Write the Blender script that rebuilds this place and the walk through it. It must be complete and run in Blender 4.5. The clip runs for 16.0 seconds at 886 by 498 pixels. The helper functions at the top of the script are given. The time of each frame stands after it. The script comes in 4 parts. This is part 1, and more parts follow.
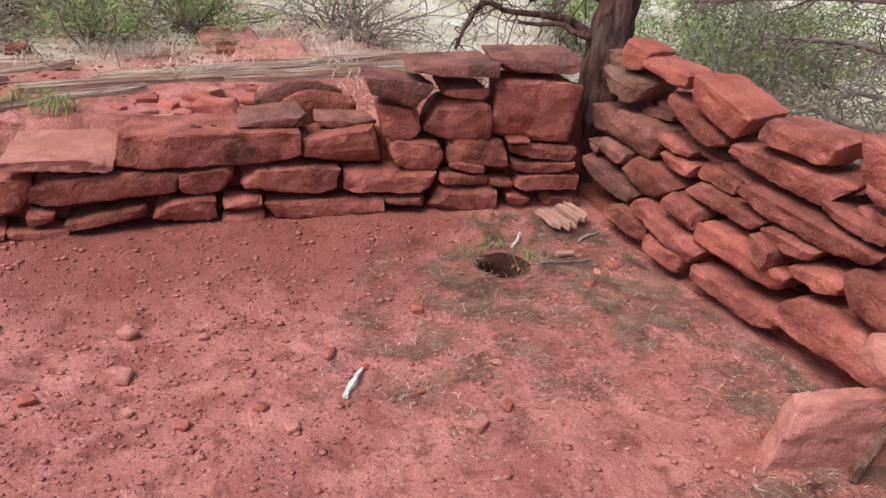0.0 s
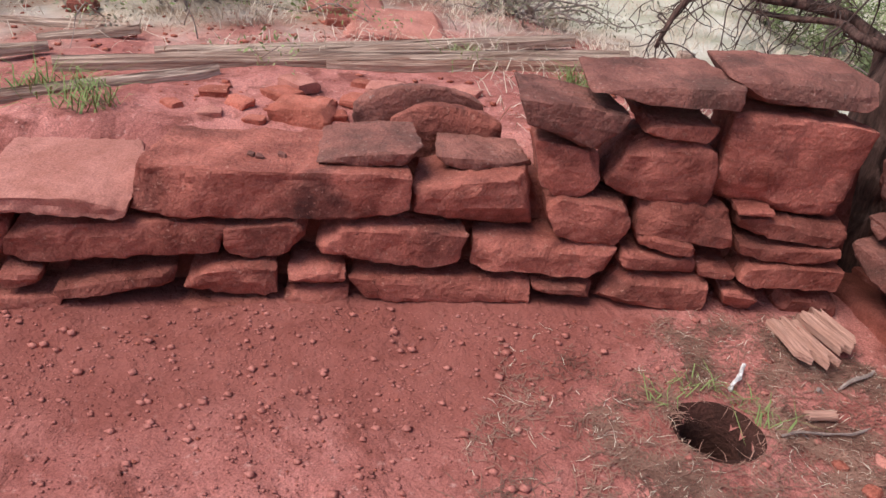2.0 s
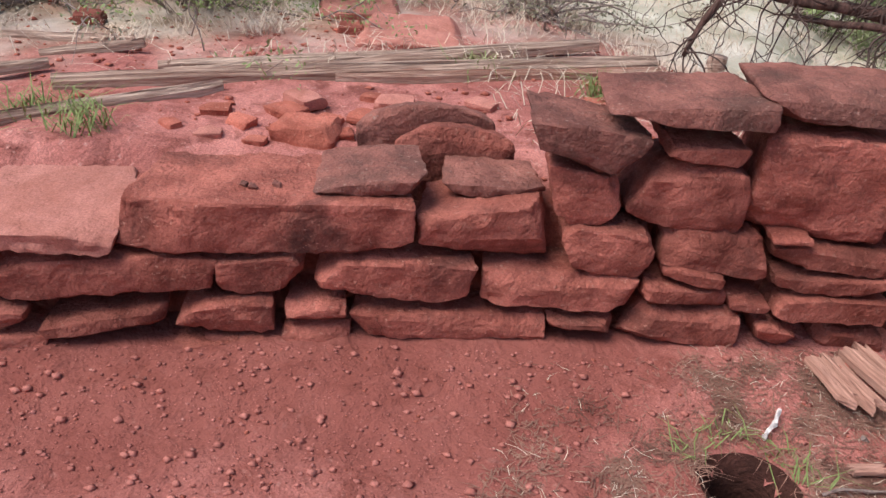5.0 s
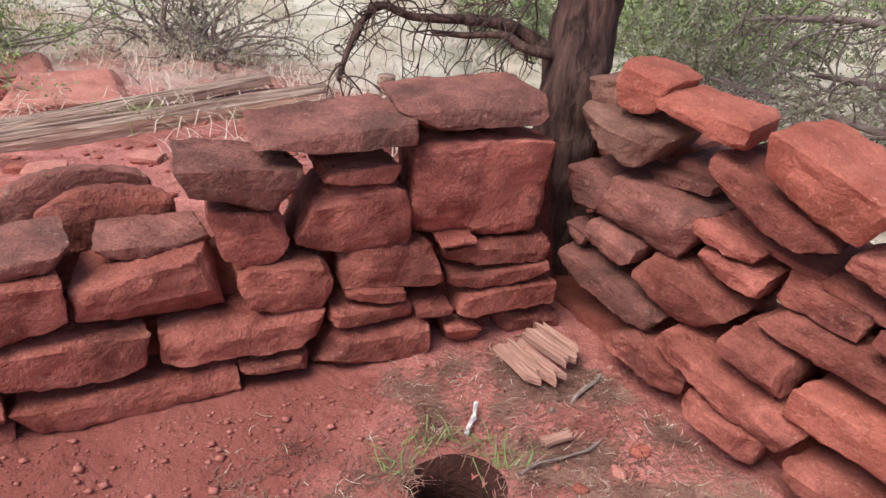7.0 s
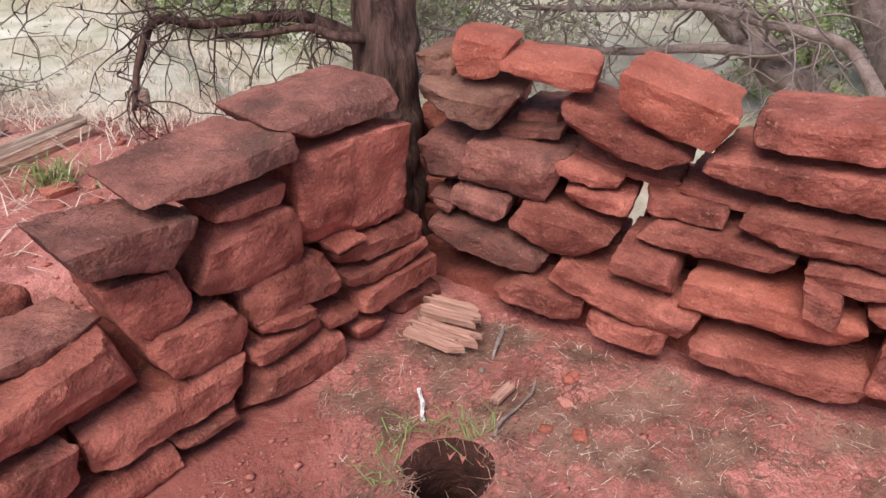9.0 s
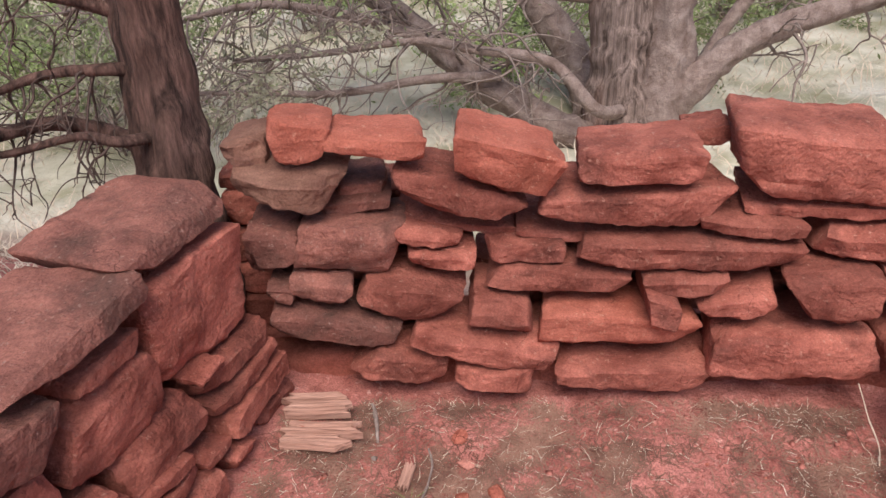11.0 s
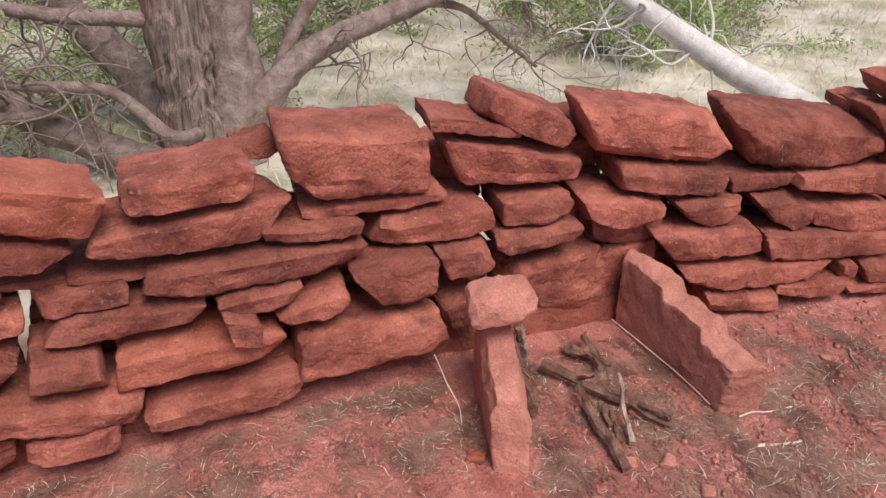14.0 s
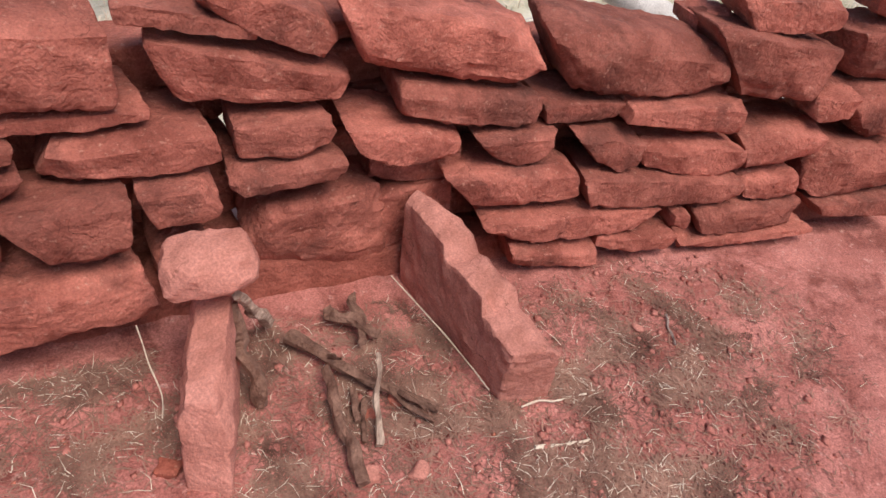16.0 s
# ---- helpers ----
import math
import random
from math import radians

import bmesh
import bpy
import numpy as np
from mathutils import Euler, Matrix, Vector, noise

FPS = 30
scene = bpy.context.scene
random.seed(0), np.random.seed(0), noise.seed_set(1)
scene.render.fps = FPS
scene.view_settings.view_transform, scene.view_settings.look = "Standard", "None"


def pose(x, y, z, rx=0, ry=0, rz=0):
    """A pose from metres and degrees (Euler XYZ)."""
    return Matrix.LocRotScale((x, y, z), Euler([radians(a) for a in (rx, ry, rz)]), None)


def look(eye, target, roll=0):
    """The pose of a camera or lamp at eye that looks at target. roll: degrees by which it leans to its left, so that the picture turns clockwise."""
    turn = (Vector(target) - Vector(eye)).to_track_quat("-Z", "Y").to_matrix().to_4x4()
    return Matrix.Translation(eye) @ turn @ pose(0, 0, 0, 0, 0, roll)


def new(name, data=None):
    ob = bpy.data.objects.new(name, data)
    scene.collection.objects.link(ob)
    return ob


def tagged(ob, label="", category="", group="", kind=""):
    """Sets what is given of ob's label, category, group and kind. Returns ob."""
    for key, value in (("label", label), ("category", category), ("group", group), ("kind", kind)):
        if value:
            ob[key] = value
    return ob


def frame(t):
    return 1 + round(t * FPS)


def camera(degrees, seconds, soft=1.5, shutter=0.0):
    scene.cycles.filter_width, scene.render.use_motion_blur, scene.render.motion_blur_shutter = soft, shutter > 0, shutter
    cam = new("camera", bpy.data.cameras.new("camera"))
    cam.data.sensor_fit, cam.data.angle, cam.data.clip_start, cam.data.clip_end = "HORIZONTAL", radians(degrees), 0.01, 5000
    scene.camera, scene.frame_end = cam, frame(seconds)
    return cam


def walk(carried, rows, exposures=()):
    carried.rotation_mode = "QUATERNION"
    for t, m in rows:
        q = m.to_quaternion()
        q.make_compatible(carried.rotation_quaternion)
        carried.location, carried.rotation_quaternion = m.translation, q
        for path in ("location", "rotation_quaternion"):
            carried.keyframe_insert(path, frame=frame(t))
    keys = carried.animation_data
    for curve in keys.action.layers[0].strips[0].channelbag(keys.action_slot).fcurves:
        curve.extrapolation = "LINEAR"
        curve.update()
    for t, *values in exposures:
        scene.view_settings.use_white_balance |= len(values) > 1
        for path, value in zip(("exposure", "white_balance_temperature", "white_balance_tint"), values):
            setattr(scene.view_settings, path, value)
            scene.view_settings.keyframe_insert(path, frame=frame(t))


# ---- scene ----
cam = camera(59.5, 16.0)
PATH = [
    (0, (0.216, 0.198, 1.519), (0.112, 1.993, 0.644), 3.1),
    (0.5, (0.101, 0.552, 1.428), (-0.074, 2.308, 0.487), 3.0),
    (1, (0.001, 0.87, 1.422), (-0.173, 2.564, 0.373), 2.7),
    (1.5, (-0.045, 1.218, 1.355), (-0.276, 2.901, 0.3), 5.7),
    (2, (-0.065, 1.491, 1.366), (-0.463, 3.183, 0.378), 4.4),
    (2.5, (-0.092, 1.576, 1.383), (-0.602, 3.253, 0.419), 2.6),
    (3, (-0.092, 1.62, 1.377), (-0.653, 3.277, 0.408), 3.3),
    (5.5, (-0.014, 1.718, 1.391), (-0.413, 3.397, 0.381), 2.4),
    (6, (0.042, 1.752, 1.395), (-0.215, 3.48, 0.42), 1.7),
    (6.5, (0.11, 1.771, 1.401), (0.043, 3.534, 0.459), 1.2),
    (7, (0.157, 1.765, 1.396), (0.287, 3.532, 0.467), 1.0),
    (7.5, (0.129, 1.763, 1.399), (0.443, 3.506, 0.47), 1.2),
    (8, (-0.013, 1.715, 1.424), (0.464, 3.417, 0.489), -1.0),
    (10.5, (-0.614, 2.361, 1.577), (0.686, 3.424, 0.491), -2.2),
    (11, (-0.568, 2.341, 1.613), (0.85, 3.315, 0.592), -3.3),
    (11.5, (-0.548, 2.34, 1.63), (0.991, 3.143, 0.638), -3.2),
    (12, (-0.529, 2.315, 1.63), (1.084, 2.984, 0.655), -3.1),
    (12.5, (-0.509, 2.308, 1.624), (1.144, 2.874, 0.651), -2.6),
    (13, (-0.482, 2.261, 1.619), (1.204, 2.715, 0.643), -2.6),
    (13.5, (-0.468, 2.204, 1.617), (1.254, 2.539, 0.658), -2.2),
    (14, (-0.467, 2.154, 1.595), (1.261, 2.291, 0.597), 0.6),
    (14.5, (-0.387, 2.031, 1.538), (1.285, 1.937, 0.444), 4.6),
    (15, (-0.211, 1.905, 1.496), (1.425, 1.841, 0.348), 4.9),
    (15.5, (-0.048, 1.808, 1.466), (1.561, 1.703, 0.283), 4.4),
    (16, (0.1, 1.743, 1.431), (1.692, 1.613, 0.228), 7.6),
]
walk(cam, [(t, look(eye, target, roll)) for t, eye, target, roll in PATH],
     exposures=[(0.0, 0.05, 6300, 12), (3.0, 0.06, 6300, 12), (8.0, 0.12, 6300, 12), (12.5, -0.02, 6600, 12), (14.0, -0.06, 6600, 12), (16.0, -0.02, 6600, 12)])


# ---------------------------------------------------------------- light
world = bpy.data.worlds.new("sky")
scene.world = world
world.use_nodes = True
wn = world.node_tree
sky = wn.nodes.new("ShaderNodeTexSky")
sky.sky_type, sky.sun_disc = "NISHITA", False
SUN_EL, SUN_AZ = 60.0, 234.0          # degrees; azimuth clockwise from +y
sky.sun_elevation, sky.sun_rotation = radians(SUN_EL), radians(SUN_AZ)
sky.dust_density = 2.5
wn.links.new(sky.outputs[0], wn.nodes["Background"].inputs[0])
wn.nodes["Background"].inputs[1].default_value = 0.13
sun = new("sun", bpy.data.lights.new("sun", "SUN"))
sun.data.energy, sun.data.angle, sun.data.color = 3.2, radians(38), (1.0, 0.93, 0.84)
_e, _a = radians(SUN_EL), radians(SUN_AZ)
sun.matrix_world = look((math.sin(_a) * math.cos(_e) * 30, math.cos(_a) * math.cos(_e) * 30, math.sin(_e) * 30), (0, 0, 0))


# ---------------------------------------------------------------- materials
def material(name, low, high, scale=6.0, rough=0.9, bump=0.4, bump_scale=60.0, stain=None, stain_scale=2.0,
             stain_at=(0.52, 0.68), vary=0.0, speck=None, stretch=(1, 1, 1), bands=0.0, grit=0.22):
    """A weathered surface: two colours mixed by noise, stains at a larger scale, fine specks and relief."""
    mat = bpy.data.materials.new(name)
    mat.use_nodes = True
    nt = mat.node_tree
    n, l = nt.nodes, nt.links
    bsdf = n["Principled BSDF"]
    bsdf.inputs["Roughness"].default_value = rough
    bsdf.inputs["Specular IOR Level"].default_value = 0.25
    co = n.new("ShaderNodeTexCoord")
    mp = n.new("ShaderNodeMapping")
    mp.inputs["Scale"].default_value = stretch
    l.new(co.outputs["Object"], mp.inputs[0])
    if vary:
        info = n.new("ShaderNodeObjectInfo")
        mul = n.new("ShaderNodeVectorMath")
        mul.operation = "SCALE"
        mul.inputs[0].default_value = (17.0, 31.0, 23.0)
        l.new(info.outputs["Random"], mul.inputs["Scale"])
        l.new(mul.outputs[0], mp.inputs["Location"])

    def tex(s, detail=6.0, dist=0.0):
        t = n.new("ShaderNodeTexNoise")
        t.inputs["Scale"].default_value, t.inputs["Detail"].default_value = s, detail
        t.inputs["Roughness"].default_value, t.inputs["Distortion"].default_value = 0.62, dist
        l.new(mp.outputs[0], t.inputs["Vector"])
        return t.outputs["Fac"]

    def ramp(fac, a, b):
        r = n.new("ShaderNodeMapRange")
        r.inputs["From Min"].default_value, r.inputs["From Max"].default_value = a, b
        l.new(fac, r.inputs["Value"])
        return r.outputs[0]

    def mix(fac, a, b, mode="MIX"):
        x = n.new("ShaderNodeMix")
        x.data_type, x.blend_type = "RGBA", mode
        for sock, v in ((x.inputs[0], fac), (x.inputs[6], a), (x.inputs[7], b)):
            if isinstance(v, (float, int)):
                sock.default_value = v
            elif isinstance(v, tuple):
                sock.default_value = (*v, 1.0)
            else:
                l.new(v, sock)
        return x.outputs[2]

    col = mix(ramp(tex(scale, 8.0, 0.4), 0.32, 0.68), low, high)
    if stain:
        col = mix(ramp(tex(stain_scale, 7.0, 0.6), *stain_at), col, stain)
    if bands:
        bed = n.new("ShaderNodeTexNoise")
        bm = n.new("ShaderNodeMapping")
        bm.inputs["Scale"].default_value = (1.5, 1.5, 34.0)
        l.new(mp.outputs[0], bm.inputs[0])
        l.new(bm.outputs[0], bed.inputs["Vector"])
        bed.inputs["Scale"].default_value, bed.inputs["Detail"].default_value, bed.inputs["Distortion"].default_value = 1.6, 5.0, 0.5
        k = n.new("ShaderNodeMath")
        k.operation = "MULTIPLY"
        l.new(ramp(bed.outputs["Fac"], 0.5, 0.72), k.inputs[0])
        k.inputs[1].default_value = bands
        col = mix(k.outputs[0], col, tuple(c * 0.55 for c in low))
    if bands:
        cr = n.new("ShaderNodeTexVoronoi")
        cr.feature = "DISTANCE_TO_EDGE"
        cr.inputs["Scale"].default_value = 5.0
        warp = n.new("ShaderNodeTexNoise")
        warp.inputs["Scale"].default_value, warp.inputs["Detail"].default_value = 6.0, 5.0
        l.new(mp.outputs[0], warp.inputs["Vector"])
        vm = n.new("ShaderNodeVectorMath")
        vm.operation = "MULTIPLY_ADD"
        vm.inputs[1].default_value = (0.35, 0.35, 0.35)
        l.new(warp.outputs["Color"], vm.inputs[0])
        l.new(mp.outputs[0], vm.inputs[2])
        l.new(vm.outputs[0], cr.inputs["Vector"])
        k2 = n.new("ShaderNodeMath")
        k2.operation = "MULTIPLY"
        l.new(ramp(cr.outputs["Distance"], 0.012, 0.0), k2.inputs[0])
        l.new(ramp(tex(3.0, 2.0), 0.55, 0.66), k2.inputs[1])
        col = mix(k2.outputs[0], col, tuple(c * 0.5 for c in low))
    if speck:
        col = mix(ramp(tex(scale * 9, 4.0), 0.60, 0.76), col, speck)
    if vary:
        tone = n.new("ShaderNodeMapRange")
        tone.inputs["To Min"].default_value, tone.inputs["To Max"].default_value = 1 - vary, 1 + vary
        l.new(info.outputs["Random"], tone.inputs["Value"])
        hue = n.new("ShaderNodeHueSaturation")
        l.new(tone.outputs[0], hue.inputs["Value"])
        l.new(col, hue.inputs["Color"])
        col = hue.outputs[0]
    fine = n.new("ShaderNodeMapRange")
    fine.inputs["From Min"].default_value, fine.inputs["From Max"].default_value = 0.3, 0.7
    fine.inputs["To Min"].default_value, fine.inputs["To Max"].default_value = 1 - grit, 1 + grit
    l.new(tex(170.0, 3.0), fine.inputs["Value"])
    grain = n.new("ShaderNodeVectorMath")
    grain.operation = "SCALE"
    l.new(col, grain.inputs[0])
    l.new(fine.outputs[0], grain.inputs["Scale"])
    l.new(grain.outputs[0], bsdf.inputs["Base Color"])
    b1 = n.new("ShaderNodeBump")
    b1.inputs["Strength"].default_value, b1.inputs["Distance"].default_value = bump, 0.022
    add = n.new("ShaderNodeMath")
    add.operation = "MULTIPLY_ADD"
    l.new(tex(bump_scale, 8.0), add.inputs[0])
    add.inputs[1].default_value = 0.6
    l.new(tex(bump_scale * 0.22, 5.0, 0.8), add.inputs[2])
    l.new(add.outputs[0], b1.inputs["Height"])
    l.new(b1.outputs[0], bsdf.inputs["Normal"])
    return mat


M = {
    "red": material("red_sandstone", (0.21, 0.058, 0.042), (0.52, 0.18, 0.135), 7, 0.92, 0.9, 60,
                    stain=(0.10, 0.040, 0.033), stain_scale=4.0, stain_at=(0.53, 0.76), vary=0.26, speck=(0.50, 0.25, 0.19), bands=0.3),
    # desert varnish; on the east wall's corner stones it also carries their shade
    "dark": material("varnished_shaded_sandstone", (0.17, 0.066, 0.053), (0.40, 0.165, 0.130), 8, 0.9, 0.9, 60,
                     stain=(0.14, 0.068, 0.055), stain_scale=5, stain_at=(0.46, 0.66), vary=0.14, speck=(0.38, 0.24, 0.20), bands=0.4),
    "pale": material("pink_sandstone", (0.44, 0.178, 0.138), (0.60, 0.265, 0.215), 7, 0.92, 0.5, 70,
                     stain=(0.34, 0.12, 0.085), stain_scale=3.5, stain_at=(0.5, 0.75), vary=0.08, bands=0.25),
    "orange": material("fresh_orange_sandstone", (0.36, 0.098, 0.066), (0.56, 0.19, 0.135), 7, 0.92, 0.6, 70,
                       stain=(0.25, 0.075, 0.05), stain_scale=4, stain_at=(0.5, 0.75), vary=0.1, bands=0.25, speck=(0.58, 0.28, 0.2)),
    "tan": material("tan_layered_sandstone", (0.18, 0.085, 0.062), (0.33, 0.175, 0.13), 7, 0.92, 0.8, 60,
                    stain=(0.17, 0.075, 0.06), stain_scale=4, stain_at=(0.5, 0.7), vary=0.08, bands=0.5),
    "earth": material("red_earth_mortar", (0.20, 0.055, 0.038), (0.36, 0.115, 0.085), 12, 0.97, 1.0, 45),
}
SOIL = material("red_soil", (0.33, 0.108, 0.090), (0.56, 0.232, 0.198), 4.0, 0.97, 1.0, 34,
                stain=(0.25, 0.082, 0.066), stain_scale=7.0, stain_at=(0.50, 0.66), speck=(0.64, 0.36, 0.31), grit=0.34)
# red soil darkened to near black: the burrow's inner shade put into its colour
BURROW_SHADE = material("shaded_burrow_soil", (0.035, 0.014, 0.010), (0.085, 0.033, 0.025), 12, 0.97, 1.0, 45)
WOOD = material("weathered_wood", (0.20, 0.115, 0.085), (0.66, 0.50, 0.40), 60, 0.88, 0.9, 90,
                stain=(0.30, 0.13, 0.09), stain_scale=3, stretch=(0.06, 1, 1), vary=0.15)
PINKWOOD = material("dusty_split_wood", (0.38, 0.20, 0.15), (0.58, 0.34, 0.27), 60, 0.9, 0.9, 90, stretch=(0.08, 1, 1), vary=0.1)
BARK = material("dark_pine_bark", (0.022, 0.013, 0.011), (0.20, 0.115, 0.095), 30, 0.95, 1.0, 70, stretch=(1, 1, 0.16))
JBARK = material("shaggy_juniper_bark", (0.06, 0.04, 0.033), (0.42, 0.315, 0.28), 38, 0.95, 1.0, 90, stretch=(1, 1, 0.06),
                 stain=(0.22, 0.10, 0.075), stain_scale=2)
LIMB = material("grey_juniper_bark", (0.19, 0.13, 0.112), (0.39, 0.305, 0.275), 14, 0.95, 0.9, 60)
DARKTWIG = material("dark_dead_twig", (0.05, 0.034, 0.030), (0.17, 0.115, 0.098), 30, 0.9, 0.4, 60)
TWIG = material("dry_grey_twig", (0.17, 0.125, 0.11), (0.40, 0.32, 0.285), 30, 0.9, 0.4, 60)
DEAD = material("bleached_dead_wood", (0.50, 0.47, 0.45), (0.78, 0.75, 0.73), 8, 0.85, 0.4, 30)
STICK = material("brown_stick_bark", (0.13, 0.062, 0.045), (0.31, 0.175, 0.13), 25, 0.92, 0.8, 60, vary=0.15)
LEAF = material("juniper_green", (0.15, 0.19, 0.085), (0.34, 0.38, 0.20), 2.5, 0.8, 0.1, 40)
LEAFY = material("bright_shrub_green", (0.20, 0.29, 0.10), (0.42, 0.50, 0.22), 2.5, 0.8, 0.1, 40)
SAGE = material("grey_sage_green", (0.22, 0.22, 0.15), (0.42, 0.40, 0.29), 2.5, 0.85, 0.1, 40)
STRAW = material("dry_straw", (0.52, 0.41, 0.31), (0.82, 0.71, 0.59), 3, 0.85, 0.1, 40)
DUFF = material("needle_litter", (0.13, 0.062, 0.047), (0.43, 0.245, 0.185), 6, 0.9, 0.1, 40)
GRASS = material("green_grass", (0.16, 0.22, 0.07), (0.32, 0.38, 0.15), 3, 0.8, 0.1, 40)


# ---------------------------------------------------------------- mesh helpers
def mesh_of(name, verts, faces, mat, smooth=True):
    me = bpy.data.meshes.new(name)
    me.from_pydata([tuple(v) for v in verts], [], faces)
    me.materials.append(mat)
    if smooth:
        me.polygons.foreach_set("use_smooth", [True] * len(me.polygons))
    me.update()
    return me


def part(name, data, parent, label=""):
    ob = new(name, data)
    ob.parent = parent
    if label:
        tagged(ob, label)
    return ob


def rand(seed):
    return np.random.RandomState(seed)


def wobble(p, s, seed):
    return noise.noise(Vector((p[0] * s + seed * 3.7, p[1] * s - seed * 1.9, p[2] * s + seed * 5.3)))


def block_grid(nx, ny, nz):
    """Points on the skin of a cube from -1 to 1, closer together at its edges, and its quads."""
    def line(k):
        a = np.linspace(-1, 1, k + 1)
        return 0.55 * a + 0.45 * np.sin(a * math.pi / 2)
    ax, ay, az = line(nx), line(ny), line(nz)
    index, verts, faces = {}, [], []

    def v(i, j, k):
        if (i, j, k) not in index:
            index[(i, j, k)] = len(verts)
            verts.append((ax[i], ay[j], az[k]))
        return index[(i, j, k)]
    for i in range(nx):
        for j in range(ny):
            faces.append((v(i, j, 0), v(i, j + 1, 0), v(i + 1, j + 1, 0), v(i + 1, j, 0)))
            faces.append((v(i, j, nz), v(i + 1, j, nz), v(i + 1, j + 1, nz), v(i, j + 1, nz)))
    for i in range(nx):
        for k in range(nz):
            faces.append((v(i, 0, k), v(i + 1, 0, k), v(i + 1, 0, k + 1), v(i, 0, k + 1)))
            faces.append((v(i, ny, k), v(i, ny, k + 1), v(i + 1, ny, k + 1), v(i + 1, ny, k)))
    for j in range(ny):
        for k in range(nz):
            faces.append((v(0, j, k), v(0, j, k + 1), v(0, j + 1, k + 1), v(0, j + 1, k)))
            faces.append((v(nx, j, k), v(nx, j + 1, k), v(nx, j + 1, k + 1), v(nx, j, k + 1)))
    return np.array(verts), faces


def rock(w, h, d, mat, seed, taper=1.0, lean_l=0.0, lean_r=0.0, rounding=0.14, chips=9, rough=1.0, grain=0.0155, back=0.85, strata=1.0):
    """A split sandstone block: rounded box with chipped facets, bedding ledges and a pitted skin. x along, y into the wall, z up;
    the front lies at y = 0. taper: right height over left; lean: how far the top of an end leans right, by the width."""
    r = rand(seed)
    nx, ny, nz = (int(min(max(a / grain, 4), m)) for a, m in ((w, 44), (d, 12), (h, 16)))
    p, faces = block_grid(nx, ny, nz)
    half = np.array((w, d, h)) / 2
    rad = min(half[0], half[2], half[1]) * 2 * rounding
    q = p * half
    core = np.clip(q, -(half - rad), half - rad)
    off = q - core
    ln = np.linalg.norm(off, axis=1)
    out = ln > 1e-9
    q[out] = core[out] + off[out] / ln[out, None] * rad * np.max(np.abs(off[out]), axis=1, keepdims=True) / rad
    for _ in range(chips):
        nrm = r.normal(size=3) * np.array((0.8, 1.0, 1.0)) / half
        nrm[1] = -abs(nrm[1]) if r.rand() < 0.75 else nrm[1]
        nrm /= np.linalg.norm(nrm)
        far = q @ nrm
        lim = far.max() * r.uniform(0.80, 0.96)
        over = far > lim
        q[over] -= np.outer((far - lim)[over] * 0.9, nrm)
    hl = 2 / (1 + taper)
    s = q[:, 0] / w + 0.5
    zz = q[:, 2] * (hl * (1 - s) + hl * taper * s)
    xx = q[:, 0] + (lean_l * (1 - s) + lean_r * s) * w * (q[:, 2] / h)
    f = (q[:, 1] / d + 0.5)
    k = 1 + (back - 1) * f
    q = np.stack((xx * k, q[:, 1] + d / 2, zz * k), axis=1)
    size = min(w, h, d)
    mid = np.array((0, d / 2, 0))
    for i in range(len(q)):
        v = q[i]
        away = (v - mid) / (np.array((w, d, h)) / 2) ** 1.0
        away = away / (np.linalg.norm(away) + 1e-6)
        a = wobble(v, 5.0, seed) * 0.06 * size + wobble(v, 15.0, seed + 1) * 0.045 * size * rough + wobble(v, 40.0, seed + 2) * 0.008 * rough
        bed = noise.noise(Vector((v[0] * 1.6 + seed, v[1] * 2.0, v[2] * 42.0 + wobble(v, 4, seed) * 1.2)))
        q[i] = v + away * a
        ledge = math.floor(bed * 3.2) / 3.2 * 0.5 + bed * 0.5
        q[i, 1] += max(ledge, -0.15) * 0.009 * strata * (1 if away[1] < 0 else 0)
    me = mesh_of("stone", q, faces, mat)
    me.set_sharp_from_angle(angle=radians(26))
    return me


